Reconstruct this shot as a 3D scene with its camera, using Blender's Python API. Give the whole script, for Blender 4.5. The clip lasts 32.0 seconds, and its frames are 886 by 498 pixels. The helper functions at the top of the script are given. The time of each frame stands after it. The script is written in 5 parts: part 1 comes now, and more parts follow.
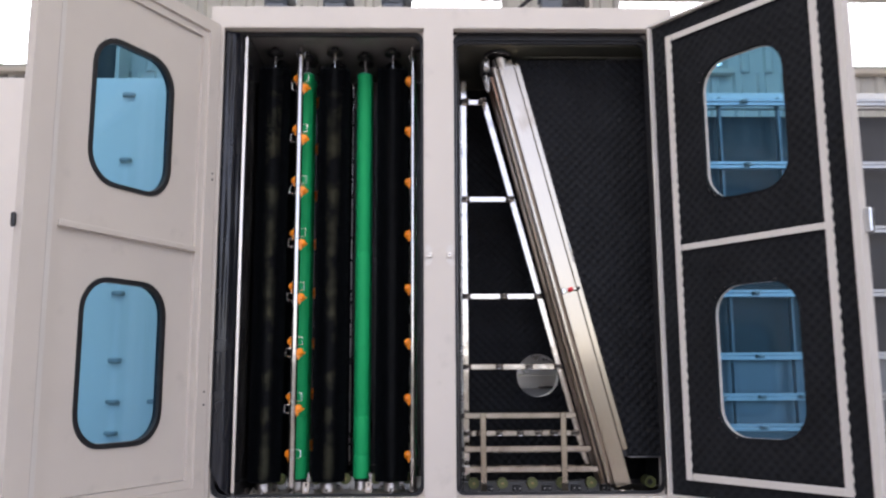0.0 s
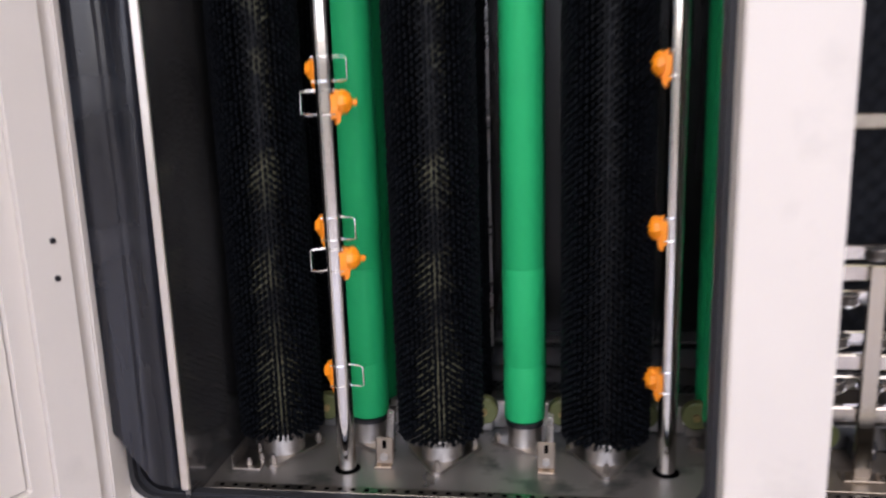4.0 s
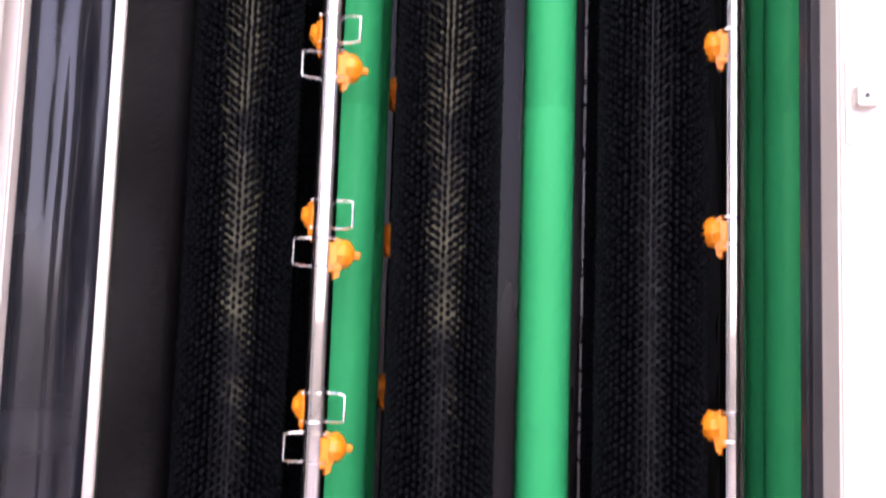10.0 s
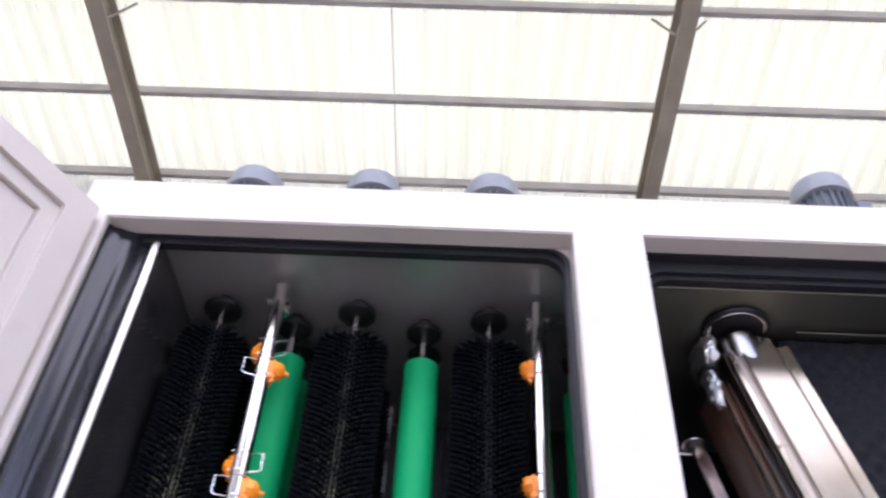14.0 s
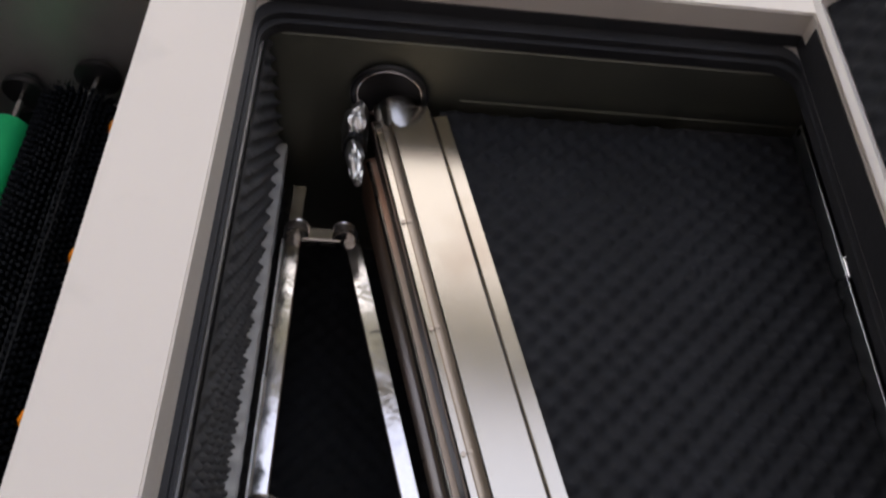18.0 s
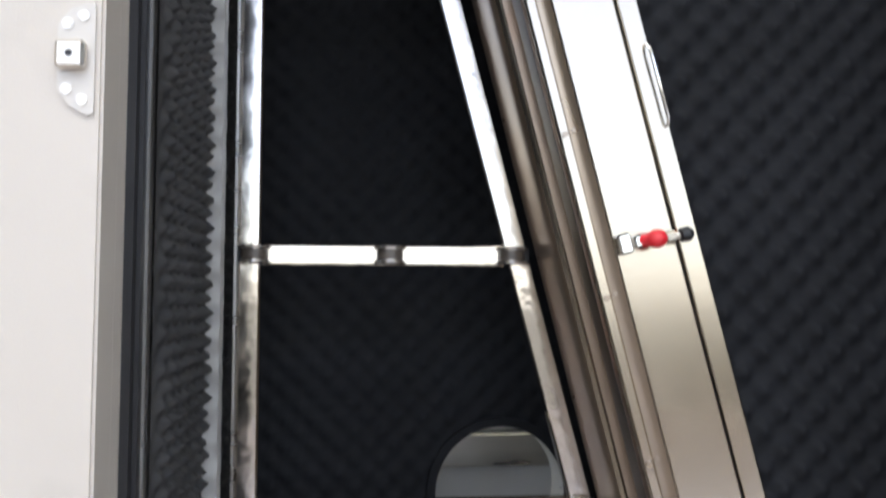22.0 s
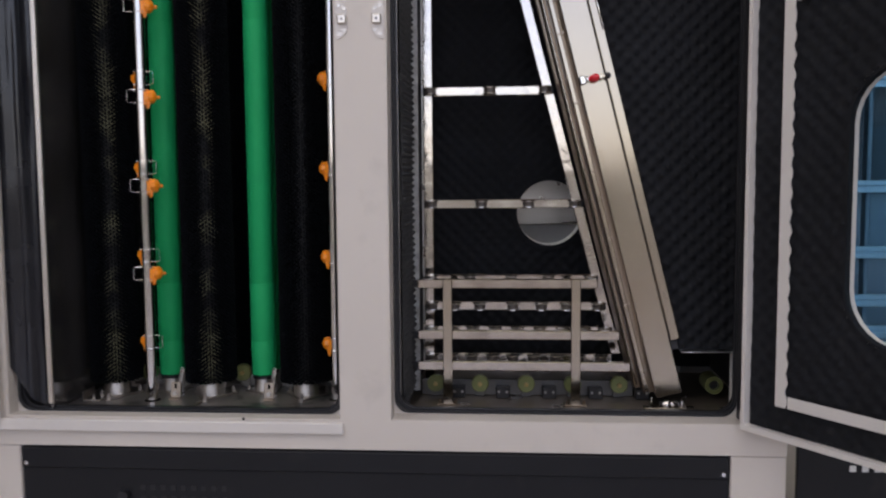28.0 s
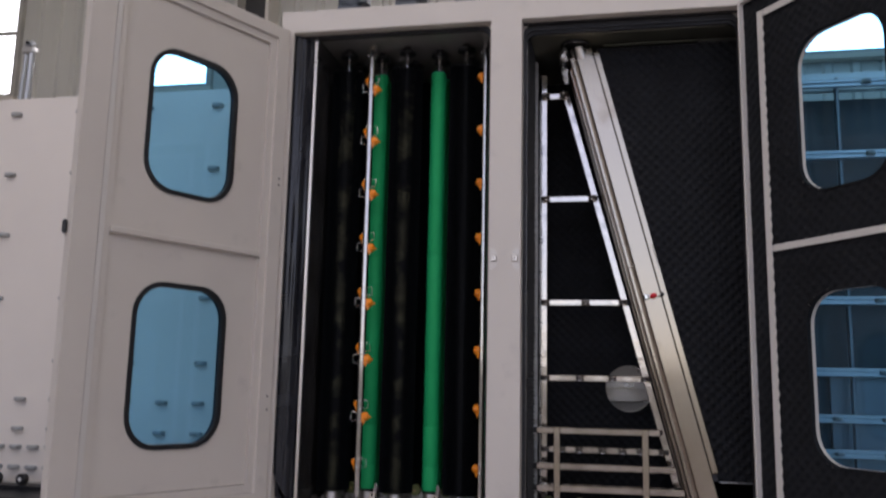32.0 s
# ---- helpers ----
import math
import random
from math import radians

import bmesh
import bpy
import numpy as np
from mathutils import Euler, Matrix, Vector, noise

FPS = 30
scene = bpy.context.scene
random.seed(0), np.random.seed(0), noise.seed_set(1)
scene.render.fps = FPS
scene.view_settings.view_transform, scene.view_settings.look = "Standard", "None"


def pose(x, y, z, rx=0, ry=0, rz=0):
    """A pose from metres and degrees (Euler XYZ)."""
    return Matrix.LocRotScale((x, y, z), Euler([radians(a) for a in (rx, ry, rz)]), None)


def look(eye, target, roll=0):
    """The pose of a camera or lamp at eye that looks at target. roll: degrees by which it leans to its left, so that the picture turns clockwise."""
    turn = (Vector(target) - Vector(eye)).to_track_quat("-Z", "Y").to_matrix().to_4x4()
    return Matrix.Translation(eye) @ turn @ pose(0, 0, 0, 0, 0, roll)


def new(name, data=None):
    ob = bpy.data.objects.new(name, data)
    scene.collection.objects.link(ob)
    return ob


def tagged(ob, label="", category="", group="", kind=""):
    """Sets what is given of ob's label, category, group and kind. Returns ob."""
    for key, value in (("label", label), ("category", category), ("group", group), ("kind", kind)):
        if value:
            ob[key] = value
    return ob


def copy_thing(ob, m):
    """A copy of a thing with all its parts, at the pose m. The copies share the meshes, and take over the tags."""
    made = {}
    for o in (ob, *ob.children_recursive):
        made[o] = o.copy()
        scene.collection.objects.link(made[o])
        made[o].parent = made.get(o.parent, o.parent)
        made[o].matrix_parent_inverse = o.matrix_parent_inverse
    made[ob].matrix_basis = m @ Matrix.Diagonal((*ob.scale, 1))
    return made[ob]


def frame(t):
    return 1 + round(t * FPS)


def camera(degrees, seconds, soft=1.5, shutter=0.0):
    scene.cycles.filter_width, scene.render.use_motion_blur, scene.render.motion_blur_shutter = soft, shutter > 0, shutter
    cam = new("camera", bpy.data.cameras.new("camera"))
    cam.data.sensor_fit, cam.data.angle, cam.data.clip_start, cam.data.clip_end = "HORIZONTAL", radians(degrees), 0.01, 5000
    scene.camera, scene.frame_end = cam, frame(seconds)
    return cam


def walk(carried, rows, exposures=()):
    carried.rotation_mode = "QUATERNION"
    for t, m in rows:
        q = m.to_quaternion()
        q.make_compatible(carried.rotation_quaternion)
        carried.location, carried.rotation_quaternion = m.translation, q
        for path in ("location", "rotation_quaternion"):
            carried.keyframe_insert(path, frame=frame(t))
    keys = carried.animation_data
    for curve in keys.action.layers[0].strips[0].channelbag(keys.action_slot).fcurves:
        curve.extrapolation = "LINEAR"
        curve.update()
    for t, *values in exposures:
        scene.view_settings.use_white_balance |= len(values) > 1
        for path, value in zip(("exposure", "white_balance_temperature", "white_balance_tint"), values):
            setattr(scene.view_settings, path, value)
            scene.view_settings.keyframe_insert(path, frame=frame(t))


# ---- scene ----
cam = camera(55.5, 32.0, soft=2.2, shutter=0.5)
PATH = [
    (0, (1.003, -4.031, 1.377), (1.047, -2.056, 1.69), -0.3),
    (1, (1.035, -3.4, 1.472), (0.956, -1.411, 1.664), 0.5),
    (2, (1.031, -2.64, 1.548), (0.91, -0.643, 1.533), 0.0),
    (3, (0.897, -1.926, 1.595), (0.738, 0.055, 1.365), -1.2),
    (3.6, (0.841, -1.482, 1.606), (0.571, 0.466, 1.24), -1.4),
    (4, (0.758, -1.216, 1.597), (0.475, 0.714, 1.154), -1.8),
    (4.5, (0.683, -0.949, 1.572), (0.451, 0.904, 0.855), -3.5),
    (6.5, (0.71, -0.642, 1.574), (0.297, 1.075, 0.636), -4.4),
    (7, (0.705, -0.654, 1.59), (0.286, 1.079, 0.683), -4.2),
    (8, (0.6, -0.826, 1.628), (0.333, 1.079, 1.08), -1.2),
    (9, (0.587, -0.978, 1.646), (0.45, 1.009, 1.467), 1.0),
    (10, (0.606, -0.995, 1.706), (0.477, 0.993, 1.886), 1.9),
    (11, (0.61, -1.054, 1.792), (0.496, 0.867, 2.335), 2.4),
    (11.6, (0.616, -1.101, 1.815), (0.52, 0.722, 2.63), 2.9),
    (12, (0.611, -1.155, 1.85), (0.525, 0.605, 2.796), 3.3),
    (12.3, (0.637, -1.182, 1.861), (0.523, 0.517, 2.91), 3.5),
    (13, (0.67, -1.292, 1.891), (0.539, 0.265, 3.14), 4.5),
    (14, (0.773, -1.272, 1.877), (0.721, 0.178, 3.254), 3.6),
    (14.2, (0.806, -1.28, 1.908), (0.833, 0.201, 3.252), 2.8),
    (14.7, (0.877, -1.231, 1.917), (1.157, 0.265, 3.214), 0.6),
    (15, (0.91, -1.191, 1.901), (1.29, 0.293, 3.187), -0.4),
    (15.2, (0.926, -1.187, 1.934), (1.348, 0.337, 3.158), -0.8),
    (15.5, (0.979, -1.116, 1.943), (1.428, 0.414, 3.15), -0.8),
    (17.5, (1.368, -0.997, 1.971), (1.523, 0.639, 3.111), -0.5),
    (18, (1.386, -0.944, 1.944), (1.548, 0.706, 3.062), 0.7),
    (19, (1.371, -0.894, 1.917), (1.555, 0.894, 2.793), 0.6),
    (19.8, (1.362, -0.859, 1.868), (1.581, 0.994, 2.589), 0.7),
    (20, (1.364, -0.848, 1.862), (1.575, 1.027, 2.524), 0.7),
    (20.6, (1.36, -0.825, 1.837), (1.57, 1.102, 2.33), 0.5),
    (21, (1.348, -0.807, 1.826), (1.571, 1.144, 2.206), 0.5),
    (22, (1.387, -0.786, 1.765), (1.578, 1.201, 1.887), 0.1),
    (23, (1.379, -0.877, 1.688), (1.621, 1.097, 1.473), 0.5),
    (24, (1.445, -0.968, 1.644), (1.683, 0.965, 1.192), 0.7),
    (25, (1.553, -1.068, 1.588), (1.565, 0.837, 0.984), -0.15),
    (25.5, (1.535, -1.193, 1.583), (1.531, 0.717, 0.99), -1.1),
    (26, (1.472, -1.451, 1.572), (1.459, 0.488, 1.082), -1.0),
    (26.5, (1.499, -1.71, 1.553), (1.389, 0.249, 1.161), -0.6),
    (28.5, (1.471, -2.57, 1.538), (1.299, -0.582, 1.403), -0.4),
    (29, (1.541, -2.781, 1.49), (1.215, -0.812, 1.37), -0.2),
    (29.2, (1.565, -2.864, 1.514), (1.198, -0.9, 1.417), -0.1),
    (30, (1.465, -3.155, 1.469), (1.18, -1.176, 1.521), 0.6),
    (30.3, (1.426, -3.259, 1.463), (1.207, -1.272, 1.515), 0.3),
    (31, (1.521, -3.51, 1.408), (1.207, -1.539, 1.534), 1.5),
    (31.3, (1.439, -3.6, 1.336), (1.121, -1.635, 1.531), 2.3),
    (32, (1.532, -3.792, 1.395), (1.152, -1.856, 1.721), 1.2),
]
EXPOSURES = [(0, 0.55, 6330, 22), (2, 0.8, 6450, 23), (4, 1.15, 6450, 24), (7, 2.15, 6300, 24), (8, 2.3, 6200, 28), (9, 2.22, 6300, 39), (10, 1.82, 6500, 40), (12, 2.0, 6200, 32), (13, 1.75, 5950, 30), (14.2, 0.80, 5750, 29), (14.7, -1.0, 5800, 34), (15.5, -1.05, 5800, 34), (17.5, 0.2, 6350, 20), (19, 0.4, 6480, 20), (20, 0.38, 6350, 18), (21, 0.85, 6280, 14.5), (22, 0.95, 6280, 13.5), (23, 1.12, 6300, 13), (25, 0.95, 6270, 16), (26, -0.3, 6500, 19), (29, 0.15, 6500, 22), (30, 0.0, 6350, 23), (31, 0.0, 6400, 24), (32, -0.3, 6400, 24)]
walk(cam, [(t, look(eye, target, roll)) for t, eye, target, roll in PATH], EXPOSURES)

# ---- light ----
world = bpy.data.worlds.new("sky")
scene.world = world
world.use_nodes = True
wn = world.node_tree
sky = wn.nodes.new("ShaderNodeTexSky")
sky.sky_type, sky.sun_disc = "NISHITA", False
sky.sun_elevation, sky.sun_rotation = radians(62), radians(200)
wn.links.new(sky.outputs[0], wn.nodes["Background"].inputs[0])
wn.nodes["Background"].inputs[1].default_value = 0.15
sun = new("sun", bpy.data.lights.new("sun", "SUN"))
sun.data.energy, sun.data.angle, sun.data.color = 1.0, radians(10), (1.0, 0.97, 0.93)
sun.matrix_world = look((2, -6, 20), (0, 0, 0))
# daylight of the glazed bay behind the camera, and an added roof fill lamp
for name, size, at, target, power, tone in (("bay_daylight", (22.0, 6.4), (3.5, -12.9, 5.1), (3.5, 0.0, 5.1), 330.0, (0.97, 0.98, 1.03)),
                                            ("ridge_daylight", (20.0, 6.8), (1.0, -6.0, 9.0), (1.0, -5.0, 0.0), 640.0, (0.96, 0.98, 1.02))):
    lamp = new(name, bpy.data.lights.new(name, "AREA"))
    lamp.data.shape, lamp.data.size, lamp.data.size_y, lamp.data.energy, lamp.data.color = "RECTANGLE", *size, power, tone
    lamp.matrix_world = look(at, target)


# ---- materials ----
def material(name, color, rough=0.5, metal=0.0, vary=0.12, scale=6.0, fine=0.0, fine_scale=200.0, stretch=(1, 1, 1),
             rough_vary=0.0, spots=None, coat=0.0, random_tint=0.0, spec=0.5):
    """A surface with large stains, fine grain as relief, and, where given, spots of a second colour."""
    m = bpy.data.materials.new(name)
    m.use_nodes = True
    nt = m.node_tree
    n, l = nt.nodes, nt.links
    b = n["Principled BSDF"]
    b.inputs["Metallic"].default_value = metal
    b.inputs["Roughness"].default_value = rough
    b.inputs["Coat Weight"].default_value = coat
    b.inputs["Specular IOR Level"].default_value = spec
    tc = n.new("ShaderNodeTexCoord")
    mp = n.new("ShaderNodeMapping")
    mp.inputs["Scale"].default_value = stretch
    l.new(tc.outputs["Object"], mp.inputs["Vector"])
    big = n.new("ShaderNodeTexNoise")
    big.inputs["Scale"].default_value, big.inputs["Detail"].default_value = scale, 5
    l.new(mp.outputs[0], big.inputs["Vector"])
    ramp = n.new("ShaderNodeMapRange")
    ramp.inputs["From Min"].default_value, ramp.inputs["From Max"].default_value = 0.3, 0.7
    ramp.inputs["To Min"].default_value, ramp.inputs["To Max"].default_value = 1 - vary, 1 + vary * 0.6
    l.new(big.outputs["Fac"], ramp.inputs["Value"])
    mul = n.new("ShaderNodeVectorMath")
    mul.operation = "SCALE"
    mul.inputs[0].default_value = color
    l.new(ramp.outputs[0], mul.inputs["Scale"])
    out = mul.outputs[0]
    if random_tint:
        oi = n.new("ShaderNodeObjectInfo")
        rr = n.new("ShaderNodeMapRange")
        rr.inputs["To Min"].default_value, rr.inputs["To Max"].default_value = 1 - random_tint, 1 + random_tint
        l.new(oi.outputs["Random"], rr.inputs["Value"])
        m2 = n.new("ShaderNodeVectorMath")
        m2.operation = "SCALE"
        l.new(out, m2.inputs[0])
        l.new(rr.outputs[0], m2.inputs["Scale"])
        out = m2.outputs[0]
    if spots:
        tone, s_scale, lo, hi = spots
        sp = n.new("ShaderNodeTexNoise")
        sp.inputs["Scale"].default_value, sp.inputs["Detail"].default_value = s_scale, 6
        l.new(tc.outputs["Object"], sp.inputs["Vector"])
        sr = n.new("ShaderNodeMapRange")
        sr.inputs["From Min"].default_value, sr.inputs["From Max"].default_value = lo, hi
        l.new(sp.outputs["Fac"], sr.inputs["Value"])
        mix = n.new("ShaderNodeMix")
        mix.data_type = "RGBA"
        l.new(sr.outputs[0], mix.inputs[0])
        l.new(out, mix.inputs[6])
        mix.inputs[7].default_value = (*tone, 1)
        out = mix.outputs[2]
    l.new(out, b.inputs["Base Color"])
    if rough_vary:
        rv = n.new("ShaderNodeMapRange")
        rv.inputs["From Min"].default_value, rv.inputs["From Max"].default_value = 0.3, 0.7
        rv.inputs["To Min"].default_value, rv.inputs["To Max"].default_value = max(rough - rough_vary, 0.02), rough + rough_vary
        l.new(big.outputs["Fac"], rv.inputs["Value"])
        l.new(rv.outputs[0], b.inputs["Roughness"])
    if fine:
        fn = n.new("ShaderNodeTexNoise")
        fn.inputs["Scale"].default_value, fn.inputs["Detail"].default_value = fine_scale, 3
        l.new(mp.outputs[0], fn.inputs["Vector"])
        bp = n.new("ShaderNodeBump")
        bp.inputs["Strength"].default_value, bp.inputs["Distance"].default_value = fine, 0.002
        l.new(fn.outputs["Fac"], bp.inputs["Height"])
        l.new(bp.outputs[0], b.inputs["Normal"])
    return m


PAINT = material("beige_powder_coat", (0.64, 0.585, 0.52), 0.42, vary=0.04, scale=2.5, fine=0.12, fine_scale=420, spots=((0.5, 0.46, 0.41), 9, 0.62, 0.95))
PAINT_EDGE = material("pale_powder_coat", (0.68, 0.64, 0.59), 0.4, vary=0.05, scale=4, fine=0.1, fine_scale=420)
RUBBER = material("black_rubber", (0.012, 0.0125, 0.015), 0.55, vary=0.25, scale=8, fine=0.2, fine_scale=90, spots=((0.03, 0.032, 0.036), 14, 0.55, 0.85))
SEAL_RUBBER = material("grey_black_seal_rubber", (0.026, 0.026, 0.028), 0.40, spec=0.3, vary=0.25, scale=8, fine=0.2, fine_scale=90)
CURTAIN = material("black_plastic_sheet", (0.013, 0.014, 0.018), 0.22, vary=0.4, scale=3, stretch=(4, 4, 0.4), rough_vary=0.1, fine=0.4, fine_scale=12,
                   spots=((0.042, 0.044, 0.050), 5, 0.55, 0.85))
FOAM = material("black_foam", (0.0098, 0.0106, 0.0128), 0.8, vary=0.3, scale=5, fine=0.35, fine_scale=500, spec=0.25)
STEEL = material("brushed_steel", (0.56, 0.545, 0.52), 0.3, 1.0, vary=0.1, scale=3, stretch=(1, 1, 6), rough_vary=0.08, fine=0.06, fine_scale=160, spots=((0.42, 0.38, 0.33), 5, 0.6, 0.85))
KNIFE_STEEL = material("knife_steel", (0.48, 0.425, 0.345), 0.17, 1.0, vary=0.10, scale=2.2, rough_vary=0.08, fine=0.04, fine_scale=120,
                       spots=((0.34, 0.27, 0.20), 4.5, 0.58, 0.86))
# Darker copy of KNIFE_STEEL; the shoulder's dark reflections are put into colour.
SEAM_STEEL = material("shade_toned_steel", (0.37, 0.305, 0.24), 0.33, 1.0, vary=0.15, scale=3, stretch=(1, 1, 0.4), rough_vary=0.08, fine=0.05, fine_scale=120)
# Dark copy of KNIFE_STEEL: reflected dark foam is put into the brown.
TUBE_STEEL = material("dark_reflection_steel", (0.10, 0.076, 0.06), 0.36, 1.0, vary=0.18, scale=3, stretch=(1, 1, 0.4), rough_vary=0.08, fine=0.05, fine_scale=120,
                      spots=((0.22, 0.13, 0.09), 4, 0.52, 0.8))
# Darker than LINER, with still darker spots, for the side wall only.
SIDE_STEEL = material("dark_side_steel", (0.24, 0.232, 0.228), 0.15, 0.85, vary=0.3, scale=3, stretch=(3, 3, 0.5), rough_vary=0.08, fine=0.03, fine_scale=80, spots=((0.10, 0.095, 0.09), 3.5, 0.5, 0.75))
LINER = material("liner_steel", (0.31, 0.30, 0.29), 0.24, 0.6, vary=0.25, scale=3, stretch=(3, 3, 0.7), rough_vary=0.07, fine=0.03, fine_scale=80, spots=((0.27, 0.255, 0.24), 3.5, 0.52, 0.7))
FLOOR_STEEL = material("wet_floor_steel", (0.33, 0.305, 0.28), 0.42, 0.8, vary=0.15, scale=7, rough_vary=0.18, fine=0.05, fine_scale=120,
                       spots=((0.13, 0.13, 0.12), 9, 0.56, 0.66))
CHROME = material("polished_steel", (0.80, 0.785, 0.76), 0.15, 1.0, vary=0.05, scale=9, rough_vary=0.05)
# The grey spots paint patches of dark reflection on the polish.
MIRROR_BAR = material("polished_flat_bar", (0.64, 0.60, 0.55), 0.11, 1.0, vary=0.12, scale=14, rough_vary=0.05, fine=0.55, fine_scale=14, spots=((0.36, 0.345, 0.34), 8, 0.54, 0.72))
CEILING_STEEL = material("dull_ceiling_steel", (0.46, 0.45, 0.425), 0.38, 0.55, vary=0.25, scale=3, rough_vary=0.12, spots=((0.36, 0.35, 0.33), 6, 0.5, 0.7))
HOOD_STEEL = material("dull_olive_steel", (0.27, 0.27, 0.22), 0.5, 1.0, vary=0.15, scale=3, rough_vary=0.08, spots=((0.15, 0.15, 0.12), 7, 0.6, 0.85))
RAIL_ALU = material("dull_aluminium", (0.46, 0.47, 0.48), 0.42, 1.0, vary=0.08, scale=8, rough_vary=0.08)
TRAY_STEEL = material("brown_tray_steel", (0.36, 0.30, 0.235), 0.34, 0.85, vary=0.2, scale=7, rough_vary=0.1, fine=0.06, fine_scale=90, spots=((0.15, 0.13, 0.11), 9, 0.56, 0.72))
# Flat black for discs and strips painted where holes would be shaded.
HOLE = material("painted_hole_black", (0.0015, 0.0015, 0.0015), 0.95, vary=0.1, spec=0.0)
DRY_FLOOR = material("dark_wet_steel", (0.26, 0.23, 0.195), 0.30, 0.9, vary=0.3, scale=8, rough_vary=0.1, fine=0.1, fine_scale=60, spots=((0.05, 0.046, 0.04), 7, 0.48, 0.66))
# Darker copy of MIRROR_BAR, dim reflections painted as tone and spots.
RACK_BAR = material("reflection_toned_bar", (0.56, 0.505, 0.445), 0.15, 1.0, vary=0.15, scale=10, rough_vary=0.06, fine=0.6, fine_scale=12, spots=((0.30, 0.27, 0.235), 8, 0.52, 0.72))
DARK_ROLLER = material("dark_guide_roller", (0.09, 0.075, 0.062), 0.35, vary=0.2, scale=40)
RUST_STEEL = material("heat_tinted_steel", (0.36, 0.275, 0.205), 0.36, 0.75, vary=0.25, scale=2.2, stretch=(1, 1, 0.5), rough_vary=0.08, fine=0.05, fine_scale=90,
                      spots=((0.44, 0.22, 0.13), 1.6, 0.50, 0.70))
# Paler copy of FOAM: light on the side wall put into colour.
SIDE_FOAM = material("side_lit_foam", (0.060, 0.060, 0.061), 0.7, vary=0.3, scale=5, fine=0.35, fine_scale=500, spec=0.3)
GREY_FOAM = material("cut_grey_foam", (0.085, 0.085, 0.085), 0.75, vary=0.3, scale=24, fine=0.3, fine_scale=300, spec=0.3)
FLANGE_STEEL = material("dull_bearing_steel", (0.47, 0.43, 0.385), 0.36, 1.0, vary=0.2, scale=14, rough_vary=0.1, fine=0.06, fine_scale=140, spots=((0.24, 0.20, 0.16), 22, 0.58, 0.8))
# Darkened LINER: recess shade and upright reflections are put into its colour.
BACK_STEEL = material("shaded_back_steel", (0.075, 0.074, 0.074), 0.28, 0.85, vary=0.35, scale=3, stretch=(4, 4, 0.4), rough_vary=0.1)
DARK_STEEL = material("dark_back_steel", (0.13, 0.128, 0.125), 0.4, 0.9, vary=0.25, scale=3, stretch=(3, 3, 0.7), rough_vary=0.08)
DARK_ALU = material("dark_grey_post", (0.22, 0.225, 0.235), 0.45, 0.6, vary=0.1, scale=8)
PIPE_STEEL = material("mirror_pipe_steel", (0.64, 0.62, 0.59), 0.10, 1.0, vary=0.08, scale=9, rough_vary=0.05, fine=0.05, fine_scale=40, spots=((0.5, 0.46, 0.40), 9, 0.62, 0.85))
EDGE_STEEL = material("folded_edge_steel", (0.72, 0.665, 0.59), 0.33, 1.0, vary=0.15, scale=4, stretch=(1, 1, 0.5), rough_vary=0.08)
NECK_STEEL = material("polished_neck_steel", (0.33, 0.31, 0.29), 0.2, 1.0, vary=0.15, scale=9, rough_vary=0.08, fine=0.1, fine_scale=30)
PALE_ROLLER = material("bright_roller_rim", (0.56, 0.52, 0.47), 0.16, 0.85, vary=0.15, scale=40)
ALU = material("aluminium", (0.74, 0.75, 0.76), 0.3, 1.0, vary=0.05, scale=6, rough_vary=0.06)
FOIL = material("crumpled_foil", (0.72, 0.70, 0.67), 0.30, 1.0, vary=0.05, scale=20, fine=0.6, fine_scale=60)
GREEN = material("green_rubber", (0.003, 0.36, 0.115), 0.5, spec=0.14, vary=0.08, scale=3, stretch=(1, 1, 0.5), fine=0.08, fine_scale=260, spots=((0.008, 0.27, 0.1), 5, 0.6, 0.9))
ORANGE = material("orange_plastic", (0.95, 0.285, 0.010), 0.30, vary=0.1, scale=40, fine=0.1, fine_scale=200, random_tint=0.08)
BRISTLE = material("black_bristle", (0.0024, 0.0031, 0.0042), 0.6, vary=0.35, scale=30, spec=0.07)
# Black blotches put the shade between tufts into the core colour.
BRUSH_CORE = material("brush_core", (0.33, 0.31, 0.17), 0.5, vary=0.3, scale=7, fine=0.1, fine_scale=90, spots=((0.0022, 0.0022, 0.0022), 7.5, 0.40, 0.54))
# Near-black copy for rear and right brushes, shade put into the colour.
DARK_CORE = material("shaded_brush_core", (0.0022, 0.0022, 0.0022), 0.5, vary=0.35, scale=7, fine=0.1, fine_scale=90, spots=((0.16, 0.15, 0.09), 6, 0.66, 0.74))
BLACK_PLASTIC = material("black_plastic", (0.012, 0.012, 0.013), 0.4, vary=0.2, scale=20)
PALE_WHEEL = material("pale_green_urethane", (0.15, 0.165, 0.058), 0.4, vary=0.15, scale=25, spots=((0.22, 0.24, 0.10), 30, 0.6, 0.8))
ROLLER_GREY = material("roller_grey", (0.30, 0.285, 0.27), 0.45, vary=0.15, scale=40)
FOAM_TAPE = material("grey_foam_tape", (0.36, 0.36, 0.35), 0.5, vary=0.2, scale=30)
WHITE_PLASTIC = material("white_plastic", (0.72, 0.72, 0.70), 0.35, vary=0.05, scale=30)
PANEL = material("anthracite_panel", (0.012, 0.0125, 0.0145), 0.42, vary=0.15, scale=3, fine=0.15, fine_scale=420, spots=((0.03, 0.028, 0.026), 10, 0.62, 0.9), spec=0.25)
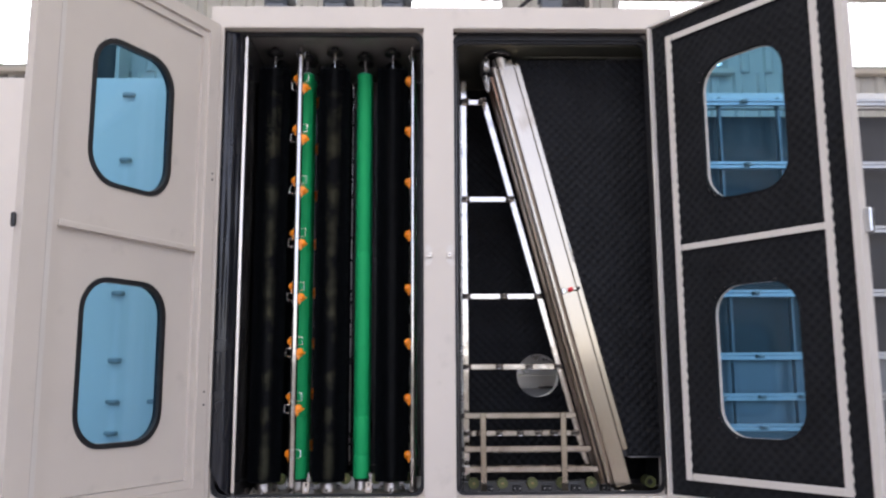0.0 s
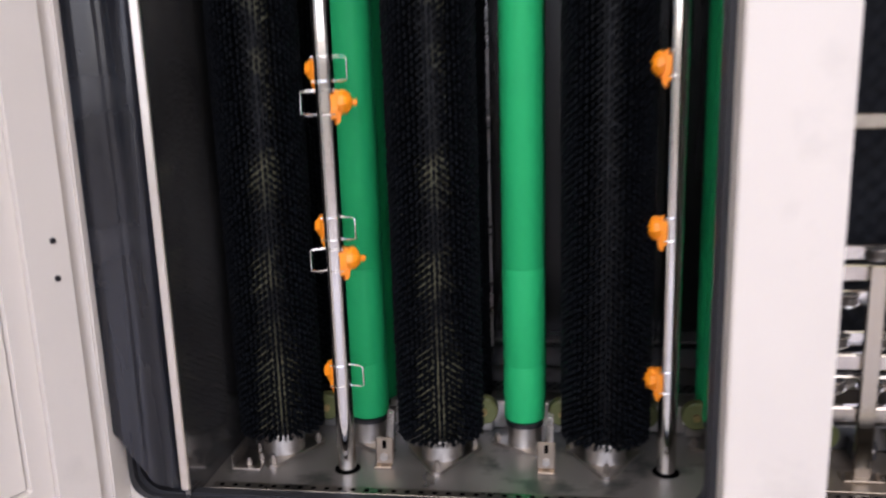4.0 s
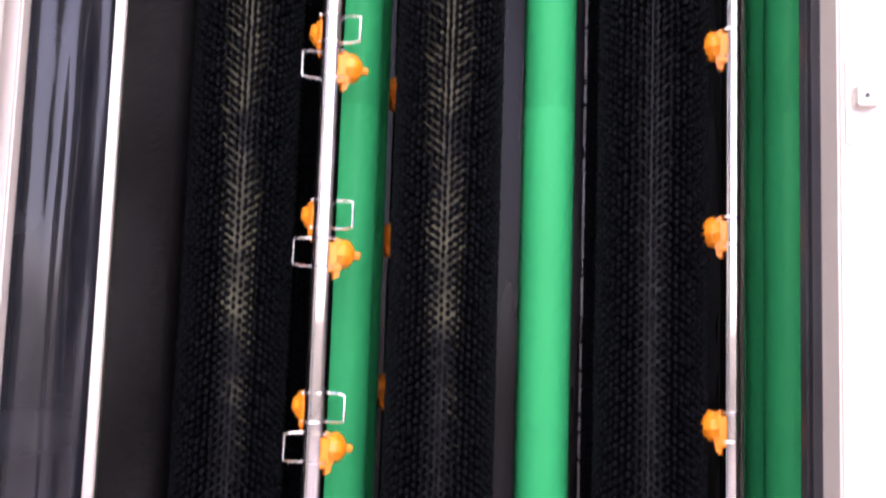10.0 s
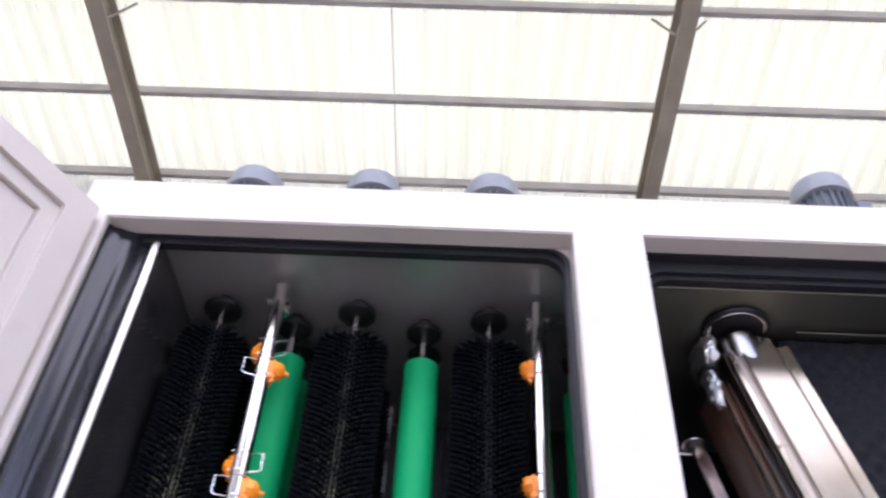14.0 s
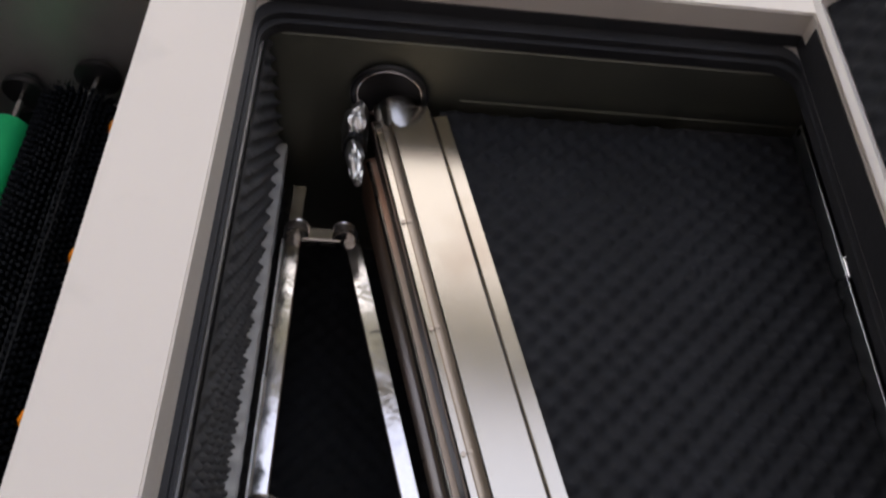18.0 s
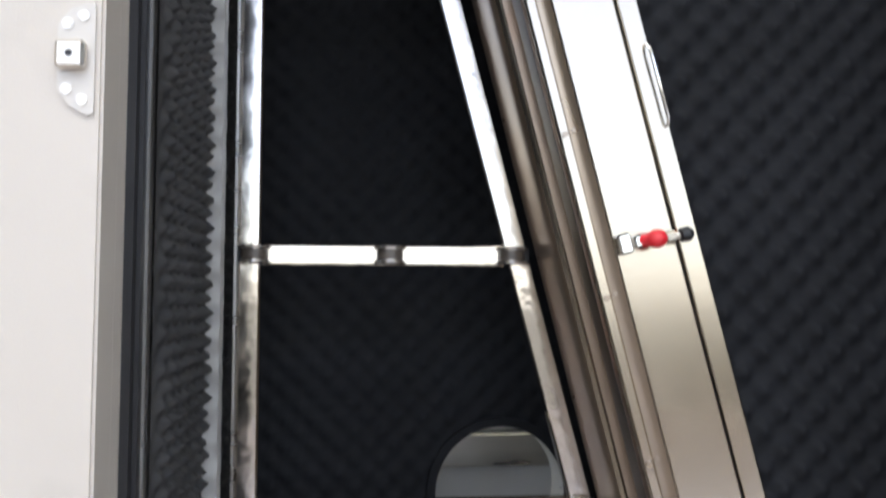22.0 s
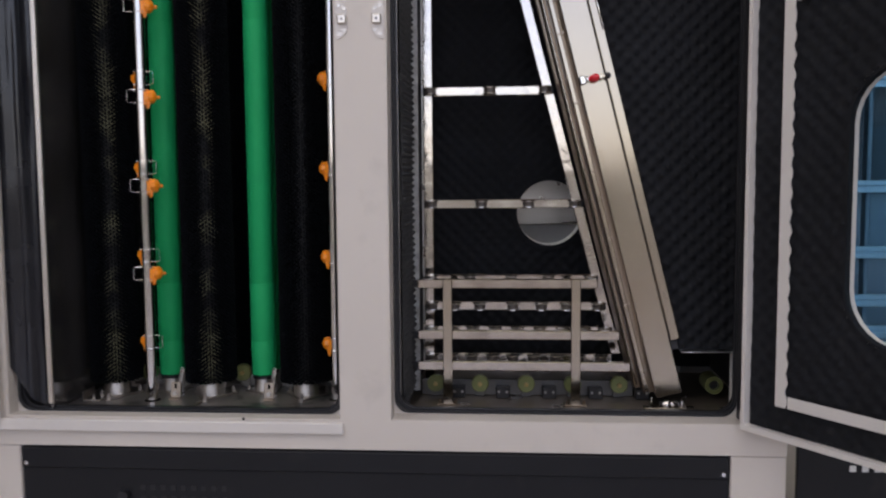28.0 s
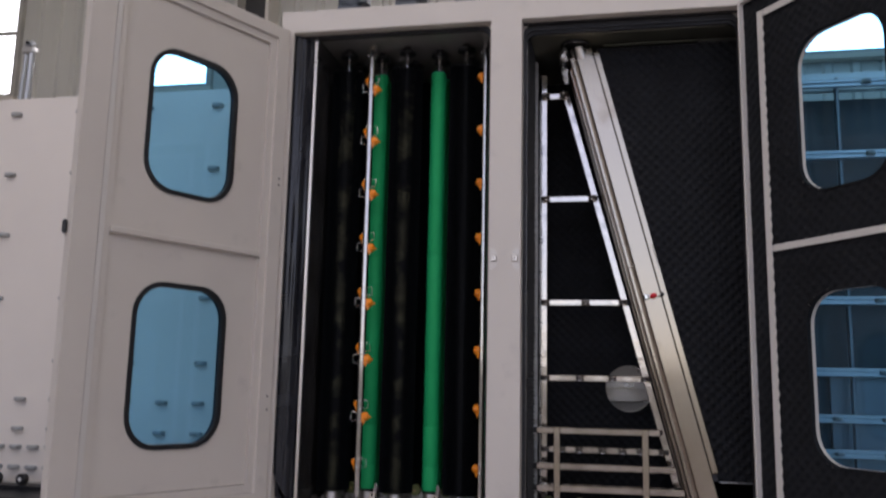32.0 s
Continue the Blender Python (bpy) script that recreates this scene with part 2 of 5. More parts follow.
RED = material("red_plastic", (0.75, 0.03, 0.04), 0.25, vary=0.05, scale=20)
BRASS = material("dull_brass", (0.45, 0.33, 0.15), 0.4, 1.0, vary=0.15, scale=30)
MOTOR = material("slate_motor_paint", (0.10, 0.115, 0.135), 0.45, vary=0.1, scale=12, fine=0.1, fine_scale=300)
BENCH = material("pale_bench_paint", (0.62, 0.63, 0.65), 0.4, vary=0.08, scale=4)
MOTOR_CAP = material("grey_fan_cowl", (0.23, 0.245, 0.26), 0.45, vary=0.08, scale=12)
CONCRETE = material("hall_floor", (0.46, 0.41, 0.395), 0.2, vary=0.18, scale=0.6, rough_vary=0.12, fine=0.1, fine_scale=60, spots=((0.26, 0.25, 0.235), 1.7, 0.55, 0.8))
WALL = material("ribbed_wall_sheet", (0.60, 0.59, 0.555), 0.5, vary=0.08, scale=0.8, stretch=(1, 1, 0.3), fine=0.05, fine_scale=50)
BEAM = material("beam_paint", (0.38, 0.34, 0.26), 0.55, vary=0.15, scale=3, fine=0.1, fine_scale=80)
PURLIN = material("zinc_purlin", (0.46, 0.445, 0.415), 0.5, vary=0.15, scale=3)
BACKING = material("dark_backing", (0.05, 0.05, 0.052), 0.55, vary=0.3, scale=2.2, fine=0.1, fine_scale=50)
BOARD = material("conveyor_board", (0.77, 0.705, 0.635), 0.4, vary=0.04, scale=2, fine=0.08, fine_scale=400)


def glass_blue():
    m = bpy.data.materials.new("blue_tinted_glass")
    m.use_nodes = True
    n, l = m.node_tree.nodes, m.node_tree.links
    n.remove(n["Principled BSDF"])
    tr, gl, mx, fr = n.new("ShaderNodeBsdfTransparent"), n.new("ShaderNodeBsdfGlossy"), n.new("ShaderNodeMixShader"), n.new("ShaderNodeLayerWeight")
    pw, sc = n.new("ShaderNodeMath"), n.new("ShaderNodeMath")
    tr.inputs[0].default_value = (0.54, 0.83, 1.0, 1)
    gl.inputs["Roughness"].default_value = 0.02
    pw.operation, sc.operation = "POWER", "MULTIPLY_ADD"
    pw.inputs[1].default_value, sc.inputs[1].default_value, sc.inputs[2].default_value = 4.0, 0.6, 0.025
    l.new(fr.outputs["Facing"], pw.inputs[0])
    l.new(pw.outputs[0], sc.inputs[0])
    l.new(sc.outputs[0], mx.inputs[0])
    l.new(tr.outputs[0], mx.inputs[1])
    l.new(gl.outputs[0], mx.inputs[2])
    l.new(mx.outputs[0], n["Material Output"].inputs[0])
    return m


def roof_sheet():
    """Corrugated fibreglass: light falls through it, tinted and dirty along the laps."""
    m = bpy.data.materials.new("translucent_roof_sheet")
    m.use_nodes = True
    n, l = m.node_tree.nodes, m.node_tree.links
    n.remove(n["Principled BSDF"])
    tl, df, mx = n.new("ShaderNodeBsdfTranslucent"), n.new("ShaderNodeBsdfDiffuse"), n.new("ShaderNodeMixShader")
    tc, ns, rp = n.new("ShaderNodeTexCoord"), n.new("ShaderNodeTexNoise"), n.new("ShaderNodeMix")
    mp = n.new("ShaderNodeMapping")
    mp.inputs["Scale"].default_value = (5.0, 0.22, 1)
    l.new(tc.outputs["Object"], mp.inputs["Vector"])
    l.new(mp.outputs[0], ns.inputs["Vector"])
    ns.inputs["Scale"].default_value, ns.inputs["Detail"].default_value = 1.2, 6
    rp.data_type = "RGBA"
    rp.inputs[6].default_value, rp.inputs[7].default_value = (0.48, 0.447, 0.268, 1), (0.56, 0.525, 0.37, 1)
    l.new(ns.outputs["Fac"], rp.inputs[0])
    l.new(rp.outputs[2], tl.inputs[0])
    df.inputs[0].default_value = (0.62, 0.61, 0.48, 1)
    mx.inputs[0].default_value = 0.25
    l.new(tl.outputs[0], mx.inputs[1])
    l.new(df.outputs[0], mx.inputs[2])
    l.new(mx.outputs[0], n["Material Output"].inputs[0])
    return m


BLUE_GLASS = glass_blue()
ROOF_SHEET = roof_sheet()


# ---- building blocks ----
def thing(name, at, label, category, group="", kind="", turn=(0, 0, 0)):
    ob = new(name)
    ob.empty_display_size = 0.05
    ob.matrix_world = pose(*at, *turn)
    return tagged(ob, label, category, group, kind)


def root_of(ob):
    while ob.parent:
        ob = ob.parent
    return ob


def finish(me, mat, smooth):
    if mat:
        me.materials.append(mat)
    if smooth:
        me.shade_smooth()
        me.set_sharp_from_angle(angle=radians(smooth))


def mesh_of(name, bm, mat, smooth=35):
    me = bpy.data.meshes.new(name)
    bmesh.ops.recalc_face_normals(bm, faces=bm.faces)
    bm.to_mesh(me)
    bm.free()
    finish(me, mat, smooth)
    return me


def raw_mesh(name, verts, faces, mat, smooth=35):
    me = bpy.data.meshes.new(name)
    me.from_pydata(verts, [], faces)
    me.update()
    finish(me, mat, smooth)
    return me


def hang(ob, parent):
    """Parent ob so that its own matrix is relative to the thing at the top."""
    ob.parent = parent
    if parent.parent:
        ob.matrix_parent_inverse = parent.matrix_basis.inverted()
    return ob


def part(name, bm, mat, parent, label="", local=False, smooth=35, kind=""):
    """One mesh under a thing or part. Places are in the world, or (local) in the thing's own frame."""
    me = bm if isinstance(bm, bpy.types.Mesh) else mesh_of(name, bm, mat, smooth)
    if not local:
        me.transform(root_of(parent).matrix_basis.inverted())
    ob = hang(new(name, me), parent)
    return tagged(ob, label, kind=kind)


def piece(name, me, parent, m, label=""):
    """One more object on a mesh that is already there, at m in the thing's frame."""
    ob = new(name, me)
    ob.matrix_basis = m
    return tagged(hang(ob, parent), label)


def structure(name, bm, mat, label, category, smooth=35):
    me = bm if isinstance(bm, bpy.types.Mesh) else mesh_of(name, bm, mat, smooth)
    return tagged(new(name, me), label, category, kind="structure")


def box(bm, x0, x1, y0, y1, z0, z1, bev=0.002, m=None):
    r = bmesh.ops.create_cube(bm, size=1.0, matrix=Matrix.LocRotScale(((x0 + x1) / 2, (y0 + y1) / 2, (z0 + z1) / 2), None, (abs(x1 - x0), abs(y1 - y0), abs(z1 - z0))))
    vs = r["verts"]
    if bev:
        es = list({e for v in vs for e in v.link_edges})
        out = bmesh.ops.bevel(bm, geom=es, offset=bev, segments=1, profile=0.5, affect="EDGES", clamp_overlap=True)
        vs = list({v for f in out["faces"] for v in f.verts})
    if m is not None:
        bmesh.ops.transform(bm, matrix=m, verts=vs)
    return bm


def rod(bm, p, q, r, n=16, r2=None):
    p, q = Vector(p), Vector(q)
    d = q - p
    m = Matrix.Translation((p + q) / 2) @ d.to_track_quat("Z", "Y").to_matrix().to_4x4()
    bmesh.ops.create_cone(bm, cap_ends=True, segments=n, radius1=r, radius2=r if r2 is None else r2, depth=d.length, matrix=m)
    return bm


def ball(bm, c, r, n=14, squash=(1, 1, 1)):
    bmesh.ops.create_uvsphere(bm, u_segments=n, v_segments=max(6, n // 2 + 2), radius=r, matrix=Matrix.LocRotScale(c, None, squash))
    return bm


def lathe(bm, prof, c=(0, 0, 0), n=24, m=None):
    """A turned body about z: prof is a list of (radius, height)."""
    rings = []
    for r, z in prof:
        rings.append([bm.verts.new((c[0] + r * math.cos(2 * math.pi * k / n), c[1] + r * math.sin(2 * math.pi * k / n), c[2] + z)) for k in range(n)])
    for a, b in zip(rings, rings[1:]):
        for k in range(n):
            bm.faces.new((a[k], a[(k + 1) % n], b[(k + 1) % n], b[k]))
    bm.faces.new(rings[0][::-1])
    bm.faces.new(rings[-1])
    if m is not None:
        bmesh.ops.transform(bm, matrix=m, verts=[v for r in rings for v in r])
    return bm


def wire(bm, pts, r, n=6, closed=False):
    """A round wire along points."""
    pts = [Vector(p) for p in pts]
    rings = []
    k = len(pts)
    side = None
    for i, p in enumerate(pts):
        a, b = pts[i - 1 if i or closed else 0], pts[(i + 1) % k if closed or i < k - 1 else i]
        d = (b - a).normalized()
        if side is None:
            side = d.orthogonal().normalized()
        side = (side - d * side.dot(d)).normalized()
        up = d.cross(side)
        rings.append([bm.verts.new(p + r * (math.cos(2 * math.pi * j / n) * side + math.sin(2 * math.pi * j / n) * up)) for j in range(n)])
    pairs = list(zip(rings, rings[1:])) + ([(rings[-1], rings[0])] if closed else [])
    for a, b in pairs:
        for j in range(n):
            bm.faces.new((a[j], a[(j + 1) % n], b[(j + 1) % n], b[j]))
    if not closed:
        bm.faces.new(rings[0][::-1])
        bm.faces.new(rings[-1])
    return bm


def round_rect(x0, x1, z0, z1, r, n=7):
    out = []
    for cx, cz, a in ((x1 - r, z0 + r, -90), (x1 - r, z1 - r, 0), (x0 + r, z1 - r, 90), (x0 + r, z0 + r, 180)):
        for k in range(n + 1):
            t = radians(a + 90 * k / n)
            out.append((cx + r * math.cos(t), cz + r * math.sin(t)))
    return out


def ring(bm, outer, inner, y0, y1):
    """A plate in the xz plane between two loops of equal count, from y0 to y1."""
    k = len(outer)
    v = [[bm.verts.new((x, y, z)) for x, z in loop] for loop, y in ((outer, y0), (inner, y0), (inner, y1), (outer, y1))]
    for a in range(4):
        for j in range(k):
            bm.faces.new((v[a][j], v[a][(j + 1) % k], v[(a + 1) % 4][(j + 1) % k], v[(a + 1) % 4][j]))
    return bm


def plate(bm, loop, y0, y1):
    """A filled plate in the xz plane."""
    a, b = [bm.verts.new((x, y0, z)) for x, z in loop], [bm.verts.new((x, y1, z)) for x, z in loop]
    k = len(loop)
    bm.faces.new(a)
    bm.faces.new(b[::-1])
    for j in range(k):
        bm.faces.new((a[j], b[j], b[(j + 1) % k], a[(j + 1) % k]))
    return bm


def sweep(bm, prof, z0, z1):
    """An outline in the xy plane carried from z0 to z1."""
    a, b = [bm.verts.new((x, y, z0)) for x, y in prof], [bm.verts.new((x, y, z1)) for x, y in prof]
    k = len(prof)
    bm.faces.new(a)
    bm.faces.new(b[::-1])
    for j in range(k):
        bm.faces.new((a[j], b[j], b[(j + 1) % k], a[(j + 1) % k]))
    return bm


def egg_crate(name, u0, u1, v0, v1, place, pitch=0.05, high=0.011, step=0.0075, left=None, holes=(), mat=None):
    """Studded foam over a rectangle; place(u, v, h) gives the point. holes: (u, v, radius), or round rectangles as (u0, u1, v0, v1, r)."""
    nu, nv = max(2, round((u1 - u0) / step)), max(2, round((v1 - v0) / step))
    V = np.linspace(v0, v1, nv + 1)
    S = np.linspace(0, 1, nu + 1)
    verts, uvs = [], []
    for v in V:
        a = left(v) if left else u0
        for s in S:
            u = a + s * (u1 - a)
            h = 1.3 * high * (0.5 + 0.5 * math.cos(2 * math.pi * u / pitch) * math.cos(2 * math.pi * v / pitch)) ** 2.4
            h += 0.0015 * noise.noise((u * 30, v * 30, 1.7)) + 0.003 * noise.noise((u * 5, v * 5, 4.2))
            verts.append(place(u, v, h))
            uvs.append((u, v))

    def cut(u, v):
        for h in holes:
            if len(h) == 3:
                if (u - h[0]) ** 2 + (v - h[1]) ** 2 < h[2] ** 2:
                    return True
            else:
                a, b, c, d, r = h
                du, dv = max(a + r - u, 0, u - b + r), max(c + r - v, 0, v - d + r)
                if a < u < b and c < v < d and du * du + dv * dv < r * r:
                    return True
        return False

    faces = []
    for j in range(nv):
        for i in range(nu):
            k = j * (nu + 1) + i
            if holes and cut((uvs[k][0] + uvs[k + nu + 2][0]) / 2, (uvs[k][1] + uvs[k + nu + 2][1]) / 2):
                continue
            faces.append((k, k + 1, k + nu + 2, k + nu + 1))
    return raw_mesh(name, verts, faces, mat or FOAM, 180)


# ---- hall ----
WX, EX, SY, NY = -13.0, 15.0, -13.0, 6.0


def roof_z(y):
    return 9.2 + 0.09 * (5.5 - y) if y > -4 else 9.2 + 0.09 * 9.5 - 0.09 * (-4 - y)


structure("ground", box(bmesh.new(), WX - 0.2, EX + 0.2, SY - 0.2, NY + 0.2, -0.2, 0.0, 0), CONCRETE, "smooth pale grey concrete hall floor with faint stains", "floor")


def ribbed(name, along, at, a, b, z0, z1, face, label):
    """A trapezoid-ribbed wall sheet, 40 mm deep, with plain lining behind."""
    bm = bmesh.new()
    pts, x = [], a
    while x < b - 0.01:
        for dx, d in ((0, 0.0), (0.17, 0.0), (0.20, 0.035), (0.27, 0.035)):
            if x + dx < b:
                pts.append((x + dx, d))
        x += 0.30
    pts.append((b, 0.0))
    rows = []
    for z in (z0, z1):
        rows.append([bm.verts.new((u, at + face * d, z) if along == "x" else (at + face * d, u, z)) for u, d in pts])
    for k in range(len(pts) - 1):
        bm.faces.new((rows[0][k], rows[0][k + 1], rows[1][k + 1], rows[1][k]))
    c, d = (at, at - face * 0.12)
    if along == "x":
        box(bm, a, b, min(c, d) - (0.002 if face > 0 else -0.002), max(c, d) - (0.002 if face > 0 else -0.002), z0, z1, 0)
    else:
        box(bm, min(c, d), max(c, d), a, b, z0, z1, 0)
    return structure(name, bm, WALL, label, "wall", smooth=0)


W_Z0, W_Z1 = 5.2, 7.4
NORTH_WINDOWS = [(-12.4, -9.9), (-9.4, -6.42), (-5.1, -3.52), (0.5, 2.05), (3.4, 4.8), (6.2, 9.2), (10.2, 13.4)]
ribbed("wall_north", "x", NY, WX, EX, 0, W_Z0, -1, "pale beige ribbed sheet wall under the windows")
ribbed("wall_north_upper", "x", NY, WX, EX, W_Z1, 9.6, -1, "pale beige ribbed sheet wall over the windows")
edges = [WX] + [e for w in NORTH_WINDOWS for e in w] + [EX]
for k in range(0, len(edges), 2):
    ribbed("wall_north_pier", "x", NY, edges[k], edges[k + 1], W_Z0, W_Z1, -1, "pale beige ribbed sheet wall between high windows")
for k, (a, b) in enumerate(NORTH_WINDOWS):
    w = thing(f"window_{k + 1}", ((a + b) / 2, NY, W_Z0), "high daylight window with pale metal frame and mullions", "window", "hall windows", "structure")
    part("window_frame", ring(bmesh.new(), round_rect(a, b, W_Z0, W_Z1, 0.01, 1), round_rect(a + 0.07, b - 0.07, W_Z0 + 0.07, W_Z1 - 0.07, 0.01, 1), NY - 0.07, NY + 0.05), PURLIN, w)
    part("window_sill", box(bmesh.new(), a - 0.05, b + 0.05, NY - 0.16, NY - 0.04, W_Z0 - 0.06, W_Z0, 0.005), PAINT, w)
    for j in range(1, round((b - a) / 1.6)):
        x = a + (b - a) * j / round((b - a) / 1.6)
        part("mullion", box(bmesh.new(), x - 0.025, x + 0.025, NY - 0.03, NY + 0.03, W_Z0 + 0.07, W_Z1 - 0.07, 0.003), PURLIN, w)
    part("transom", box(bmesh.new(), a + 0.07, b - 0.07, NY - 0.026, NY + 0.026, 6.15, 6.20, 0.003), PURLIN, w)
ribbed("wall_south", "x", SY, WX, -7.5, 0, 10, 1, "pale ribbed sheet wall beside the glazed bay")
ribbed("wall_south_side", "x", SY, 14.5, EX, 0, 10, 1, "pale ribbed sheet wall beside the glazed bay")
ribbed("wall_south_lower", "x", SY, -7.5, 14.5, 0, 1.8, 1, "pale ribbed sheet wall under the bay glazing")
ribbed("wall_south_upper", "x", SY, -7.5, 14.5, 8.4, 10, 1, "pale ribbed sheet wall over the glazed bay")
ribbed("wall_west", "y", WX, SY, NY, 0, 10.2, 1, "pale ribbed sheet wall")
ribbed("wall_east", "y", EX, SY, NY, 0, 10.2, -1, "pale ribbed sheet wall")

# corrugated roof sheets in strips between purlins
bm = bmesh.new()
xs = np.arange(WX - 0.2, EX + 0.2, 0.06)
for y0, y1 in ((-4.0, NY + 0.2), (SY - 0.2, -4.0)):
    rows = []
    for y in np.linspace(y0, y1, 3):
        rows.append([bm.verts.new((x, y, roof_z(y) + 0.17 + (0.05 if k % 4 == 0 else 0.0))) for k, x in enumerate(xs)])
    for a, b in zip(rows, rows[1:]):
        for k in range(len(xs) - 1):
            bm.faces.new((a[k], a[k + 1], b[k + 1], b[k]))
structure("ceiling", bm, ROOF_SHEET, "pale greenish translucent corrugated roof sheets", "ceiling", smooth=0)
slope = math.degrees(math.atan(0.09))
for x in (-8.9, -2.93, 2.83, 8.75):
    for y0, y1 in ((-4.0, NY), (SY, -4.0)):
        z0, z1 = roof_z(y0), roof_z(y1)
        bm = bmesh.new()
        for w, d0, d1 in ((0.085, -0.02, 0.0), (0.006, -0.30, -0.02), (0.085, -0.32, -0.30)):
            vs = [bm.verts.new((x + sx * w, y, roof_z(y) + d)) for y in (y0, y1) for sx in (-1, 1) for d in (d0, d1)]
            for f in ((0, 1, 3, 2), (4, 6, 7, 5), (0, 4, 5, 1), (2, 3, 7, 6), (0, 2, 6, 4), (1, 5, 7, 3)):
                bm.faces.new([vs[i] for i in f])
        structure("roof_beam", bm, BEAM, "grey-brown painted steel roof beam", "beam", smooth=0)
for x in (-8.9, -2.87, 2.83, 8.75):
    bm = bmesh.new()
    for dx in (-0.215, 0.215):
        box(bm, x + dx - 0.022, x + dx + 0.022, 5.62, 5.95, 0.0, 9.1, 0.002)
    structure("column", bm, PAINT_EDGE, "pale painted flanges of a steel column by the wall", "column", smooth=0)
    # The web is coloured dark for the shade between the flanges.
    structure("column_web", box(bmesh.new(), x - 0.192, x + 0.192, 5.86, 5.885, 0.0, 9.1, 0), BACKING, "web of a steel column, recess shade put into dark colour", "column", smooth=0)
y = -12.52
while y < NY:
    bm = bmesh.new()
    z = roof_z(y)
    box(bm, WX, EX, y - 0.028, y + 0.028, z + 0.05, z + 0.16, 0)
    structure("purlin", bm, PURLIN, "thin zinc-grey roof purlin", "purlin", smooth=0)
    y += 1.1215
for x in (-2.93, 2.83):
    for y in (3.25, 1.01):
        bm = bmesh.new()
        for s in (-1, 1):
            wire(bm, [(x + s * 0.03, y, roof_z(y) - 0.28), (x + s * 0.27, y, roof_z(y) + 0.06)], 0.014, 5)
        structure("knee_brace", bm, BEAM, "pair of thin steel braces from roof beam to purlin", "brace")
for x in (-6.0, -0.07, 5.67, 11.6):
    for y0, y1 in ((-4.0, NY), (SY, -4.0)):
        bm = bmesh.new()
        vs = [bm.verts.new((x + dx, y, roof_z(y) + dz)) for y in (y0, y1) for dx in (-0.005, 0.005) for dz in (0.145, 0.165)]
        for f in ((0, 1, 3, 2), (4, 6, 7, 5), (0, 4, 5, 1), (2, 3, 7, 6), (0, 2, 6, 4), (1, 5, 7, 3)):
            bm.faces.new([vs[i] for i in f])
        structure("roof_lap", bm, PURLIN, "dark lap strip between roof sheets", "roof lap", smooth=0)

# overcast sky seen through the high windows
HAZE = bpy.data.materials.new("overcast_sky")
HAZE.use_nodes = True
HAZE.node_tree.nodes["Principled BSDF"].inputs["Base Color"].default_value = (0.8, 0.8, 0.8, 1)
HAZE.node_tree.nodes["Principled BSDF"].inputs["Emission Color"].default_value = (0.96, 1.0, 0.97, 1)
HAZE.node_tree.nodes["Principled BSDF"].inputs["Emission Strength"].default_value = 5.0
structure("backdrop", box(bmesh.new(), WX - 20, EX + 20, 30.0, 30.1, -2.0, 30.0, 0), HAZE, "plain bright overcast sky outside the windows", "sky")

bay = thing("window_8", (3.5, SY, 1.8), "wide glazed bay of clear panes with pale metal mullions", "window", "", "structure")
part("window_frame", ring(bmesh.new(), round_rect(-7.5, 14.5, 1.8, 8.4, 0.01, 1), round_rect(-7.4, 14.4, 1.9, 8.3, 0.01, 1), SY - 0.10, SY - 0.01), PURLIN, bay)
for k in range(1, 11):
    part("mullion", box(bmesh.new(), -7.53 + 2 * k, -7.47 + 2 * k, SY - 0.09, SY - 0.03, 1.9, 8.3, 0.004), PURLIN, bay)
# Unseen frame added round the roof fill lamp; the roof has no opening.
sl = thing("skylight", (1.0, -6.0, 9.56), "unseen pale metal curb added round the roof fill lamp", "skylight", "", "structure")
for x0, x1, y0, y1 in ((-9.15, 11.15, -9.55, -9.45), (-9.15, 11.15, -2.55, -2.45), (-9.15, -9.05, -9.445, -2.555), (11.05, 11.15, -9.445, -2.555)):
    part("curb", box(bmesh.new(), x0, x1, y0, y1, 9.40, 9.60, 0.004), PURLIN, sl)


# ---- machine cabinet ----
LX0, LX1, RX0, RX1, OZ0, OZ1 = 0.0, 1.0, 1.150, 2.145, 0.849, 3.146
cab = thing("washer_cabinet", (1.1, 0.4, 0.0), "beige powder-coated steel cabinet of an upright washing machine", "machine")
front = bmesh.new()
for x0, x1, h0, h1 in ((-0.065, 1.0775, LX0, LX1), (1.0775, 2.265, RX0, RX1)):
    ring(front, round_rect(x0, x1, 0.76, 3.26, 0.0005, 1), round_rect(h0, h1, OZ0, OZ1, 0.002, 1), 0.0, 0.05)
rim = [e for e in front.edges if all(abs(v.co.y) < 1e-6 and (min(abs(v.co.x - q) for q in (LX0, LX1, RX0, RX1)) < 0.003 and OZ0 - 0.003 < v.co.z < OZ1 + 0.003) for v in e.verts)]
bmesh.ops.bevel(front, geom=rim, offset=0.003, segments=2, affect="EDGES", clamp_overlap=True)
part("front_frame", front, PAINT, cab, "beige welded front frame round both openings")
part("sill_ledge", box(bmesh.new(), -0.03, 1.012, -0.014, -0.001, 0.806, 0.842, 0.004), PAINT_EDGE, cab)
part("plug", rod(bmesh.new(), (0.715, -0.0005, 0.848), (0.715, -0.004, 0.848), 0.004, 10), BLACK_PLASTIC, cab)
part("base_stile", box(bmesh.new(), -0.065, 0.028, 0.003, 0.06, 0, 0.758, 0.003), PAINT, cab)
part("base_stile", box(bmesh.new(), 2.112, 2.265, 0.003, 0.06, 0, 0.758, 0.003), PAINT, cab)
